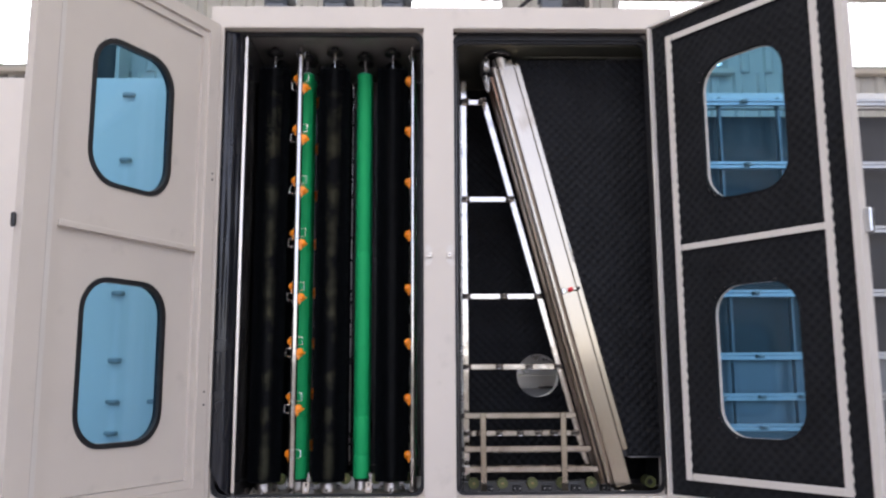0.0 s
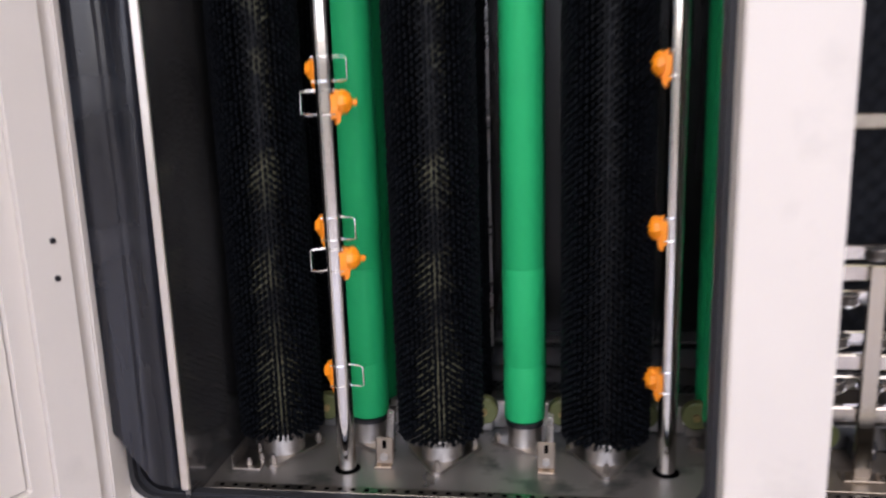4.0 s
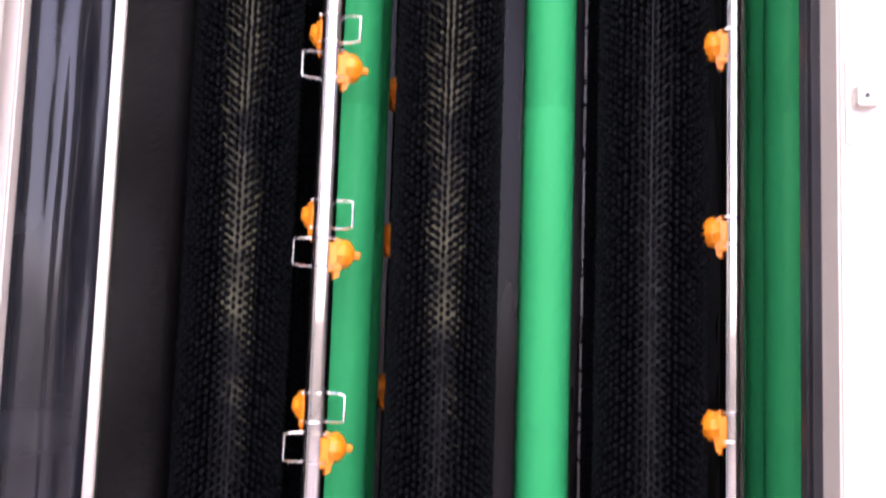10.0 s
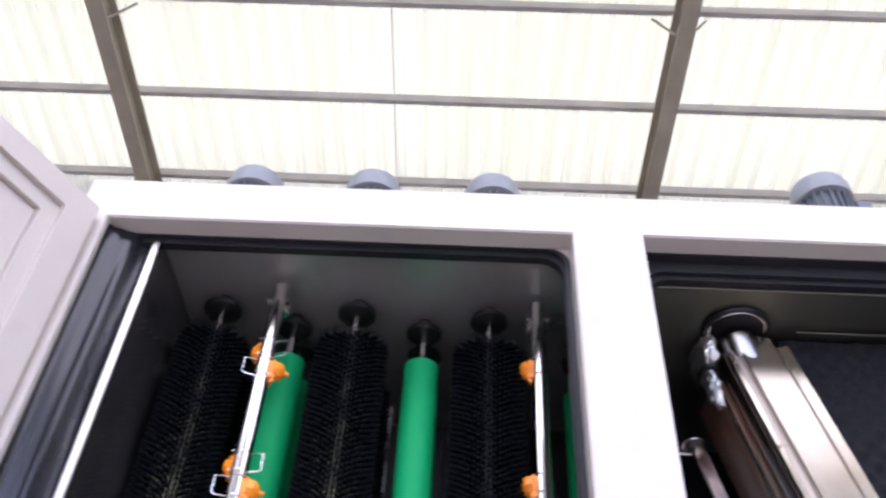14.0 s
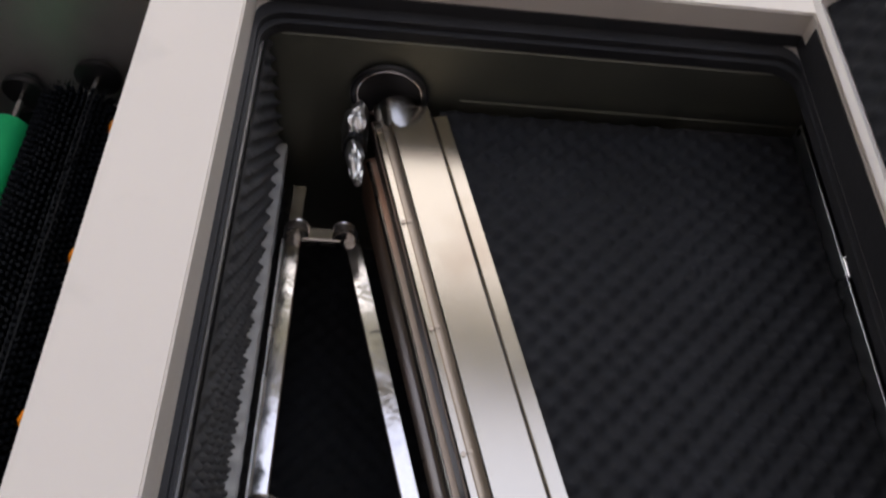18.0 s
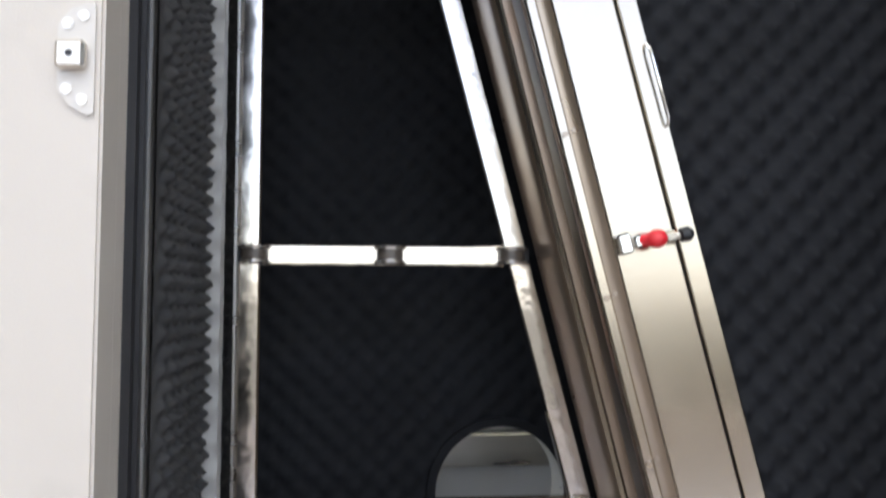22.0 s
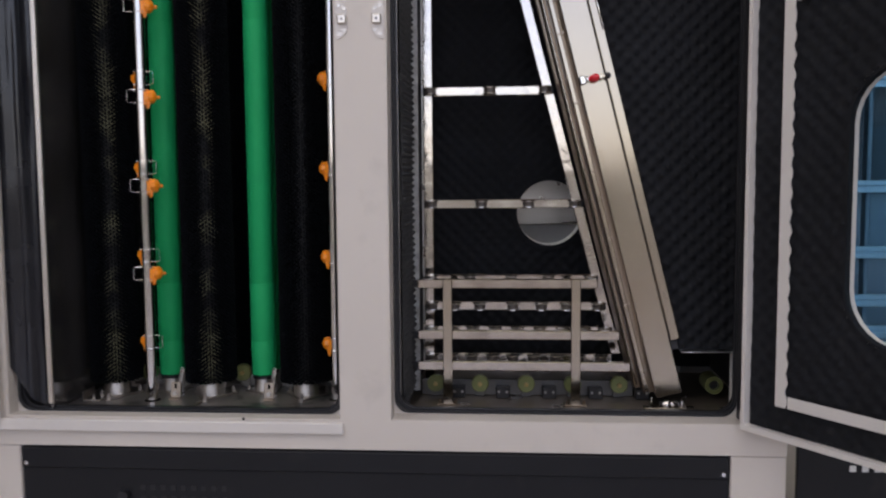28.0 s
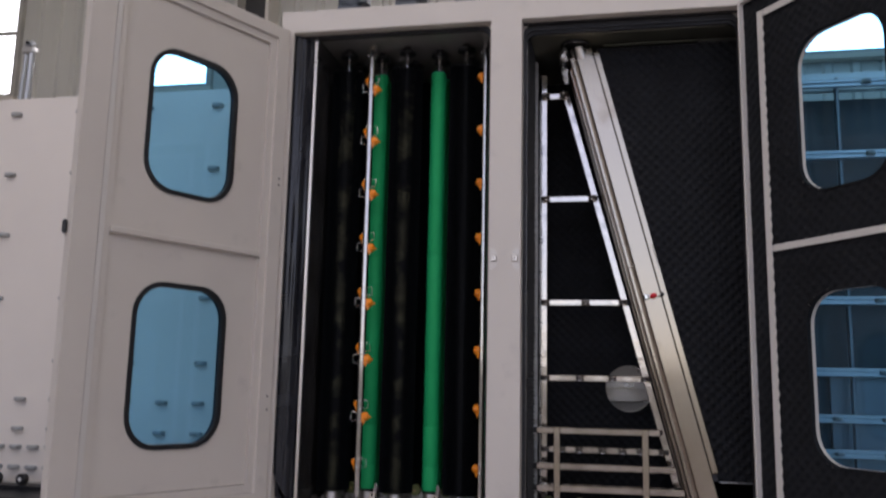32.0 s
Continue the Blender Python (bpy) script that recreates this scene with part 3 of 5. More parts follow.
part("base_rail", box(bmesh.new(), 0.028, 2.112, 0.003, 0.06, 0.0, 0.425, 0.003), PAINT, cab)
for name, a, b in (("side_skin", -0.065, -0.05), ("side_skin", 2.25, 2.265)):
    part(name, box(bmesh.new(), a, b, 0.052, 0.86, 0, 3.258, 0.001), PAINT, cab)
part("top_skin", box(bmesh.new(), -0.049, 2.249, 0.052, 0.86, 3.24, 3.256, 0.001), PAINT, cab)
back = bmesh.new()
DUCT = (1.643, 1.413, 0.12)
hole = [(DUCT[0] + DUCT[2] * math.cos(radians(-90 + 360 * (k + 0.5) / 32)), DUCT[1] + DUCT[2] * math.sin(radians(-90 + 360 * (k + 0.5) / 32))) for k in range(32)]
ring(back, round_rect(1.16, 2.249, 0.9, 1.9, 0.002, 7), hole, 0.785, 0.80)
box(back, 1.16, 2.249, 0.785, 0.80, 0.0, 0.899, 0)
box(back, 1.16, 2.249, 0.785, 0.80, 1.901, 3.24, 0)
box(back, -0.049, 1.159, 0.80, 0.815, 0.0, 3.24, 0)
part("back_skin", back, LINER, cab)
base_panel = part("base_panel", box(bmesh.new(), 0.031, 2.109, 0.010, 0.022, 0.428, 0.755, 0.002), PANEL, cab, "anthracite steel service panel, square vent holes painted as pale and black tiles")
part("panel_fold", box(bmesh.new(), 0.033, 2.107, 0.001, 0.009, 0.69, 0.752, 0.003), PANEL, base_panel)
for x in (0.048, 2.092):
    for z in (0.46, 0.705):
        part("panel_screw", rod(bmesh.new(), (x, 0.010 if z < 0.69 else 0.001, z), (x, -0.003, z), 0.006, 10), CHROME, base_panel)
# Pale tiles paint light seen through the holes, black tiles their shade.
lit_hole_me = mesh_of("vent", box(bmesh.new(), -0.009, 0.009, -0.0022, 0.0, -0.009, 0.009, 0.0008), WHITE_PLASTIC)
shade_hole_me = mesh_of("vent", box(bmesh.new(), -0.008, 0.008, -0.0015, 0.0, -0.008, 0.008, 0.0), BLACK_PLASTIC)
base_inv = cab.matrix_basis.inverted()
for k in range(16):
    for z in (0.607, 0.571):
        piece("vent", lit_hole_me, base_panel, base_inv @ pose(1.500 + k * 0.0333, 0.0095, z))
for k in range(9):
    for z in (0.632, 0.598):
        piece("vent", shade_hole_me, base_panel, base_inv @ pose(0.40 + k * 0.031, 0.0095, z))
part("cable_gland", rod(bmesh.new(), (0.345, 0.012, 0.61), (0.345, -0.012, 0.61), 0.016, 14), BLACK_PLASTIC, base_panel)

# rubber seals round both openings
part("jamb", box(bmesh.new(), RX0 - 0.02, RX0, 0.0505, 0.075, OZ0, OZ1 - 0.0005, 0), PAINT, cab)
part("sill_return", box(bmesh.new(), RX0, RX1, 0.0505, 0.075, OZ0 - 0.02, OZ0 - 0.0005, 0), PAINT, cab)
for x0, x1, y, top, side in ((LX0, LX1, 0.0505, 0.016, 0.015), (RX0, RX1, 0.0755, 0.043, 0.006)):
    s = thing("door_seal", ((x0 + x1) / 2, y, OZ0), "black rubber door seal with rounded corners in the opening", "seal", "door seals")
    bm = bmesh.new()
    ring(bm, round_rect(x0 + 0.001, x1 - 0.001, OZ0 + 0.001, OZ1 - 0.001, 0.042), round_rect(x0 + 0.010, x1 - side + 0.003, OZ0 + 0.007, OZ1 - top + 0.012, 0.045), y, y + 0.012)
    if y > 0.06:
        box(bm, x1 - 0.001, x1 + 0.02, 0.0505, y - 0.0005, OZ0, OZ1, 0)
        box(bm, x1 - 0.003, x1 - 0.0005, 0.008, 0.0504, OZ0 + 0.03, OZ1 - 0.03, 0)
        box(bm, x0, x1 - 0.0015, 0.0505, y - 0.0005, OZ1 - 0.004, OZ1 + 0.01, 0)
    part("lip", bm, SEAL_RUBBER, s)
    bm = bmesh.new()
    ring(bm, round_rect(x0 + 0.003, x1 - 0.003, OZ0 + 0.003, OZ1 - 0.003, 0.044), round_rect(x0 + 0.015, x1 - side, OZ0 + 0.012, OZ1 - top, 0.050), y + 0.0125, y + 0.033)
    part("bulb", bm, SEAL_RUBBER, s)

for x0, x1, y in ((LX0, LX1, 0.0505), (RX0, RX1, 0.0755)):
    part("opening_flange", ring(bmesh.new(), round_rect(x0 - 0.004, x1 + 0.004, OZ0 - 0.004, OZ1 + 0.004, 0.002), round_rect(x0 + 0.0005, x1 - 0.0005, OZ0 + 0.0005, OZ1 - 0.0005, 0.0425), y + 0.002, y + 0.009), PAINT, cab)

# latch keepers on the centre post
def keeper(x):
    t = thing("latch_keeper", (x, 0.0, 1.986), "small polished latch keeper screwed to the centre post", "latch", "latch keepers")
    s = 1 if x > 1.08 else -1
    loop = [(s * a, b) for a, b in ((-0.006, -0.045), (-0.017, -0.030), (-0.017, 0.030), (-0.006, 0.045), (0.014, 0.052), (0.016, 0.048), (0.016, -0.052), (0.010, -0.054))]
    part("plate", plate(bmesh.new(), loop, -0.0035, -0.0005), PAINT_EDGE, t, local=True)
    part("catch", box(bmesh.new(), s * -0.016, s * 0.010, -0.016, -0.004, -0.013, 0.013, 0.003), EDGE_STEEL, t, local=True)
    part("catch_hole", rod(bmesh.new(), (s * -0.003, -0.0163, 0), (s * -0.003, -0.0155, 0), 0.0035, 10), BLACK_PLASTIC, t, local=True)
    for dx, dz in ((0.006, 0.038), (-0.008, 0.030), (0.006, -0.040), (-0.008, -0.030)):
        part("screw_slot", box(bmesh.new(), s * dx - 0.0035, s * dx + 0.0035, -0.0056, -0.005, dz - 0.0009, dz + 0.0009, 0), RAIL_ALU, t, local=True)
        part("screw", rod(bmesh.new(), (s * dx, -0.0035, dz), (s * dx, -0.0052, dz), 0.005, 12), EDGE_STEEL, t, local=True)


keeper(1.024)
keeper(1.127)


# ---- doors ----
def leaf(bm, u0, u1, z0, z1, holes, y0, y1, r):
    """A plate with round-cornered windows one above the other."""
    z = z0
    for a, b, c, d in holes:
        m0, m1 = c - 0.03, d + 0.03
        box(bm, u0, u1, y0, y1, z, m0, 0)
        ring(bm, round_rect(u0, u1, m0, m1, 0.0005), round_rect(a, b, c, d, r), y0, y1)
        z = m1
    box(bm, u0, u1, y0, y1, z, z1, 0)
    return bm


L_HOLES = ((0.290, 0.727, 1.135, 1.798), (0.300, 0.732, 2.21, 2.83))
dl = thing("cabinet_door", (-0.02, -0.01, 0.0), "open beige steel door with two blue windows in black rubber trim", "door", turn=(0, 0, -117))
part("leaf", leaf(bmesh.new(), 0.115, 0.875, 0.95, 3.048, L_HOLES, -0.03, -0.012, 0.13), PAINT, dl, local=True)
part("rim", ring(bmesh.new(), round_rect(0.005, 1.042, 0.845, 3.15, 0.004, 1), round_rect(0.075, 0.935, 0.91, 3.09, 0.004, 1), -0.032, 0.012), PAINT, dl, local=True)
part("inner_rim", ring(bmesh.new(), round_rect(0.076, 0.934, 0.911, 3.089, 0.003, 1), round_rect(0.112, 0.878, 0.947, 3.051, 0.003, 1), -0.03, 0.0), PAINT, dl, local=True)
part("middle_rail", box(bmesh.new(), 0.114, 0.876, -0.0115, 0.010, 1.986, 2.012, 0.003), PAINT, dl, local=True)
part("cover_strip", box(bmesh.new(), 0.905, 0.93, 0.001, 0.006, 0.93, 3.07, 0.002), PAINT_EDGE, dl, local=True)
for a, b, c, d in L_HOLES:
    win = part("window", plate(bmesh.new(), round_rect(a + 0.006, b - 0.006, c + 0.006, d - 0.006, 0.125), -0.024, -0.020), BLUE_GLASS, dl, "blue tinted window pane", local=True)
    win.visible_shadow = False
    part("rubber_trim", ring(bmesh.new(), round_rect(a - 0.016, b + 0.016, c - 0.016, d + 0.016, 0.143), round_rect(a + 0.004, b - 0.004, c + 0.004, d - 0.004, 0.126), -0.038, -0.006), RUBBER, win, "black rubber window trim", local=True)
for u, z in ((0.03, 2.35), (0.03, 2.38), (0.03, 1.28), (0.03, 1.34)):
    part("screw", rod(bmesh.new(), (u, 0.012, z), (u, 0.0145, z), 0.005, 8), BLACK_PLASTIC, dl, local=True)
part("handle", box(bmesh.new(), 1.043, 1.060, -0.034, -0.014, 1.955, 2.01, 0.006), BLACK_PLASTIC, dl, "dark door lock at the free edge", local=True)

R_HOLES = ((0.284, 0.699, 1.133, 1.80), (0.284, 0.699, 2.20, 2.86))
dr = thing("cabinet_door", (2.15, -0.01, 0.0), "open door lined with black studded foam held by pale strips", "door", turn=(0, 0, -54))
part("leaf", leaf(bmesh.new(), 0.006, 0.97, 0.862, 3.135, R_HOLES, 0.012, 0.03, 0.13), PAINT, dr, local=True)
bm = bmesh.new()
ring(bm, round_rect(0.0, 0.988, 0.845, 3.15, 0.003, 1), round_rect(0.012, 0.957, 0.86, 3.137, 0.003, 1), -0.028, 0.032)
part("rim", bm, PAINT_EDGE, dr, local=True)
part("foam", egg_crate("foam", 0.014, 0.955, 0.862, 3.135, lambda u, v, h: (u, -0.004 - h, v), holes=R_HOLES and [(a - 0.004, b + 0.004, c - 0.004, d + 0.004, 0.13) for a, b, c, d in R_HOLES], step=0.009, high=0.008), None, dr,
     "black studded acoustic foam", local=True)
for a, b, c, d in R_HOLES:
    win = part("window", plate(bmesh.new(), round_rect(a - 0.02, b + 0.02, c - 0.02, d + 0.02, 0.14), 0.0305, 0.0345), BLUE_GLASS, dr, "blue tinted window pane", local=True)
    win.visible_shadow = False
    bm = bmesh.new()
    ring(bm, round_rect(a - 0.006, b + 0.006, c - 0.006, d + 0.006, 0.13), round_rect(a, b, c, d, 0.13), -0.010, 0.012)
    part("foam_edge", bm, FOAM, win, local=True)
for name, u0, u1, z0, z1 in (("strip", 0.101, 0.137, 0.932, 3.060), ("strip", 0.841, 0.880, 0.932, 3.060), ("strip", 0.138, 0.840, 3.030, 3.060), ("strip", 0.138, 0.840, 1.985, 2.013), ("strip", 0.138, 0.840, 0.932, 0.964)):
    if z1 - z0 > 1:
        zs = [z0 + (z1 - z0) * k / 160 for k in range(161)]
        wave = [(u1 - 0.004 + 0.0045 * math.cos(2 * math.pi * z / 0.05) * (0.8 + 0.6 * noise.noise((z * 9, u0, 3))), z) for z in reversed(zs)]
        part(name, plate(bmesh.new(), [(u0, z0), (u0, z1)] + wave, -0.0175, -0.0145), PAINT_EDGE, dr, "pale holding strip with a scalloped edge", local=True, smooth=0)
        continue
    part(name, box(bmesh.new(), u0, u1, -0.0175, -0.0145, z0, z1, 0.001), PAINT_EDGE, dr, "pale holding strip", local=True)
part("handle", box(bmesh.new(), 0.989, 1.02, 0.0, 0.03, 1.95, 2.05, 0.006), ALU, dr, "grey door lock at the free edge", local=True)

# ---- left chamber: liner ----
lin = thing("brush_chamber", (0.6, 0.45, 0.82), "dull stainless steel liner of the brush chamber, streaked with water", "chamber")
part("side_wall", box(bmesh.new(), 0.098, 0.109, 0.058, 0.795, 0.846, 3.14, 0.001), SIDE_STEEL, lin)
part("front_edge", box(bmesh.new(), 0.096, 0.112, 0.048, 0.0575, 0.872, 3.12, 0.002), EDGE_STEEL, lin, "bright folded front edge")
part("right_wall", box(bmesh.new(), 1.125, 1.135, 0.102, 0.795, 0.846, 3.14, 0.001), LINER, lin)
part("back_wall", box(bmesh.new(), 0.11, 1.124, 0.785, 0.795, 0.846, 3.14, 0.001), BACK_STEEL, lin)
part("ceiling_sheet", box(bmesh.new(), -0.04, 1.136, 0.102, 0.795, 3.150, 3.158, 0.001), CEILING_STEEL, lin)
part("floor_sheet", box(bmesh.new(), -0.04, 1.136, 0.102, 0.795, 0.822, 0.845, 0.001), FLOOR_STEEL, lin, "wet stained stainless steel floor sheet")
part("back_ledge", box(bmesh.new(), 0.112, 1.122, 0.70, 0.78, 0.93, 0.936, 0.001), LINER, lin)
part("rear_shelf", box(bmesh.new(), 0.112, 1.122, 0.755, 0.78, 0.85, 0.90, 0.002), LINER, lin)
# mid sheet seen between the rollers
for x in (0.60, 0.765, 0.925):
    part("splash_strip", box(bmesh.new(), x - 0.006, x + 0.006, 0.55, 0.556, 0.95, 3.05, 0.001), STEEL, lin)

bm = bmesh.new()
prof = []
for k in range(41):
    s = k / 40
    prof.append((0.002 + 0.094 * s, 0.016 + 0.058 * s ** 0.8 + 0.011 * s * math.sin(s * 8.5 + 0.6) + 0.002 * math.sin(s * 21)))


def low(x):
    """The curtain's lower edge rises towards the frame."""
    return 0.858 + 0.14 * (1 - x / 0.096) ** 2


rows = []
for j in range(57):
    rows.append([bm.verts.new((x, y + min(1, x / 0.03) * (0.010 * noise.noise((x * 14, z * 1.3, 2.0)) + 0.006 * noise.noise((x * 30, z * 5, 7.0))), z)) for x, y in prof for z in (low(x) + (3.14 - low(x)) * j / 56,)])
for a, b in zip(rows, rows[1:]):
    for k in range(len(prof) - 1):
        bm.faces.new((a[k], a[k + 1], b[k + 1], b[k]))
cur = thing("splash_curtain", (0.04, 0.08, 0.858), "bulging black plastic splash curtain smeared with pale residue", "curtain")
part("sheet", bm, CURTAIN, cur, smooth=180)


def perforated(name, x0, x1, y0, y1, z, rows, pitch, r, label, mat=FLOOR_STEEL):
    t = thing(name, ((x0 + x1) / 2, (y0 + y1) / 2, z), label, "drain cover")
    part("plate", box(bmesh.new(), x0, x1, y0, y1, z, z + 0.004, 0.001), mat, t)
    verts, faces = [], []
    for j in range(rows):
        y = y0 + (y1 - y0) * (j + 0.5) / rows
        x = x0 + pitch * (0.7 + 0.5 * (j % 2))
        while x < x1 - pitch * 0.5:
            k = len(verts)
            verts += [(x + r * math.cos(math.pi * i / 4), y + r * math.sin(math.pi * i / 4), z + 0.0046) for i in range(8)]
            faces.append(tuple(range(k, k + 8)))
            x += pitch
    part("perforation", raw_mesh("perforation", verts, faces, HOLE, 0), None, t, "rows of flat black discs painted as drain holes", kind="stuff")
    return t


perforated("drain_strip", 0.125, 1.12, 0.104, 0.128, 0.846, 1, 0.0245, 0.0052, "narrow perforated steel drain strip along the sill", DRY_FLOOR)
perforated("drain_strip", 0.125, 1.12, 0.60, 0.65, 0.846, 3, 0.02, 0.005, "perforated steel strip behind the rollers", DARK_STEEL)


# ---- brushes ----
def bristle_mesh(length, r0, r1, around=48, pitch=0.0126):
    """Short tufts standing straight out of the core in upright columns, every other column half a step higher."""
    rnd = random.Random(5)
    verts, faces = [], []
    n = int(length / pitch)
    seg = 6
    for k in range(around):
        for j in range(n):
            a = 2 * math.pi * k / around + rnd.uniform(-0.005, 0.005)
            z = (j + 0.25 + 0.5 * (k % 2)) * pitch + rnd.uniform(-0.0008, 0.0008)
            tilt, lean, tip = rnd.uniform(-0.0016, 0.0016), rnd.uniform(-0.0008, 0.0008), r1 * (1 + rnd.uniform(-0.012, 0.008))
            ca, sa = math.cos(a), math.sin(a)
            b = len(verts)
            for r, w, q in ((r0, 0.0027, 0), (tip - 0.004, 0.0040, 1), (tip, 0.0030, 1)):
                for i in range(seg):
                    t = 2 * math.pi * i / seg + a
                    s, u = 0.88 * w * math.cos(t) + lean * q, 1.38 * w * math.sin(t) + tilt * q
                    rr = r + (rnd.uniform(-0.0012, 0.0012) if q else 0)
                    verts.append((rr * ca - s * sa, rr * sa + s * ca, z + u))
            for q in range(2):
                for i in range(seg):
                    faces.append((b + q * seg + i, b + q * seg + (i + 1) % seg, b + (q + 1) * seg + (i + 1) % seg, b + (q + 1) * seg + i))
            faces.append(tuple(b + 2 * seg + i for i in range(seg)))
    for end, sign in ((0.004, -1), (length - 0.004, 1)):
        for k in range(420):
            a, r = rnd.uniform(0, 2 * math.pi), rnd.uniform(0.80, 1.0) * r1
            p = Vector((r * math.cos(a), r * math.sin(a), end))
            d = Vector((math.cos(a) * rnd.uniform(-0.1, 0.5), math.sin(a) * rnd.uniform(-0.1, 0.5), sign)).normalized() * rnd.uniform(0.004, 0.011)
            side = Vector((-math.sin(a), math.cos(a), 0)) * 0.0007
            b = len(verts)
            verts += [tuple(p - side), tuple(p + side), tuple(p + Vector((math.cos(a), math.sin(a), 0)) * 0.0012), tuple(p + d)]
            faces += [(b, b + 1, b + 3), (b + 1, b + 2, b + 3), (b + 2, b, b + 3)]
    return raw_mesh("bristles", verts, faces, BRISTLE, 0)


def tri_flange(r, corner, thick, spin=0.0):
    """A three-cornered bearing flange with rounded corners."""
    pts = []
    for k in range(3):
        a = radians(-90 + 120 * k + spin)
        cx, cy = (r - corner) * math.cos(a), (r - corner) * math.sin(a)
        for j in range(7):
            t = a + radians(-60 + 20 * j)
            pts.append((cx + corner * math.cos(t), cy + corner * math.sin(t)))
    bm = bmesh.new()
    return sweep(bm, pts, 0.0, thick)


def bolt(bm, x, y, z, r=0.007, h=0.012):
    rod(bm, (x, y, z), (x, y, z + h * 0.6), r, 6)
    rod(bm, (x, y, z + h * 0.6), (x, y, z + h), r * 0.7, 8)
    return bm


FZ = 0.845
def brush(x, y, spin=0.0):
    t = thing("brush_roller", (x, y, FZ), "upright roller brush of dense black bristle tufts on a pale core", "brush", "brush rollers", turn=(0, 0, spin))
    part("flange", tri_flange(0.082, 0.014, 0.007), FLANGE_STEEL, t, "three-cornered steel bearing flange", local=True)
    for k in range(3):
        a = radians(-90 + 120 * k)
        part("bolt", bolt(bmesh.new(), 0.068 * math.cos(a), 0.068 * math.sin(a), 0.007, 0.0075, 0.016), FLANGE_STEEL, t, local=True)
    part("bearing_cup", lathe(bmesh.new(), [(0.041, 0.007), (0.040, 0.010), (0.039, 0.040), (0.037, 0.046), (0.030, 0.050)], n=28), FLANGE_STEEL, t, local=True)
    br = part("bristles", bristle_mesh(2.127, 0.0550, 0.082), None, t, "dense black bristle tufts", local=True, kind="stuff")
    br.matrix_basis = pose(0, 0, 0.055)
    part("core", lathe(bmesh.new(), [(0.03, 0.05), (0.0558, 0.062), (0.0558, 2.172), (0.03, 2.184)], n=28), BRUSH_CORE, t, "pale brush core, shade between tufts put in as black", local=True)
    part("spindle", rod(bmesh.new(), (0, 0, 2.184), (0, 0, 2.305), 0.008, 14), CHROME, t, local=True)
    part("dust_cap", lathe(bmesh.new(), [(0.010, 2.262), (0.040, 2.264), (0.044, 2.267), (0.0445, 2.276), (0.040, 2.282), (0.020, 2.288), (0.018, 2.3045)], n=24), BLACK_PLASTIC, t, "black rubber dust cap", local=True)
    return t


b0 = brush(0.209, 0.272)
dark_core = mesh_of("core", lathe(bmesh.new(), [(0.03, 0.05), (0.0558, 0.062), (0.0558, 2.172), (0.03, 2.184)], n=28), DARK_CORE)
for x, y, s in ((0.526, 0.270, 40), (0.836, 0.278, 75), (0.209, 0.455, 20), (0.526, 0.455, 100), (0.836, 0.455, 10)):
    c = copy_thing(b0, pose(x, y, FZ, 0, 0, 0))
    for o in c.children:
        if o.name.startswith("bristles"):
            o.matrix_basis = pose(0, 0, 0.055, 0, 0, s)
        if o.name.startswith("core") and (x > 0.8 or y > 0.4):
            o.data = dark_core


def green_roller(x, y):
    t = thing("rubber_roller", (x, y, FZ), "upright bright green rubber feed roller on a steel bearing", "roller", "green rollers")
    bm = bmesh.new()
    lathe(bm, [(0.034, 0.058), (0.0395, 0.061), (0.0402, 0.17), (0.0392, 0.172), (0.0402, 0.178), (0.0402, 0.36), (0.0392, 0.363), (0.0402, 0.366), (0.0405, 1.2), (0.0396, 1.203), (0.0403, 1.207), (0.0402, 2.173), (0.034, 2.178)], n=36)
    part("sleeve", bm, GREEN, t, local=True)
    part("collar", lathe(bmesh.new(), [(0.03, 0.046), (0.037, 0.047), (0.037, 0.057), (0.03, 0.058)], n=28), BLACK_PLASTIC, t, local=True)
    part("bearing_cup", lathe(bmesh.new(), [(0.034, 0.007), (0.033, 0.010), (0.0325, 0.040), (0.031, 0.046)], n=28), FLANGE_STEEL, t, local=True)
    part("flange", tri_flange(0.066, 0.012, 0.007, 30), FLANGE_STEEL, t, local=True)
    for a in (-60, 60, 180):
        part("bolt", bolt(bmesh.new(), 0.054 * math.cos(radians(a)), 0.054 * math.sin(radians(a)), 0.007, 0.0065, 0.014), FLANGE_STEEL, t, local=True)
    part("spindle", rod(bmesh.new(), (0, 0, 2.178), (0, 0, 2.305), 0.0075, 14), CHROME, t, local=True)
    part("dust_cap", lathe(bmesh.new(), [(0.010, 2.262), (0.038, 2.264), (0.0415, 2.267), (0.042, 2.276), (0.037, 2.282), (0.019, 2.288), (0.018, 2.3045)], n=24), BLACK_PLASTIC, t, local=True)
    return t


g0 = green_roller(0.371, 0.332)
for x, y in ((0.683, 0.332), (1.062, 0.34), (0.371, 0.424), (0.683, 0.424), (1.062, 0.432)):
    copy_thing(g0, pose(x, y, FZ))


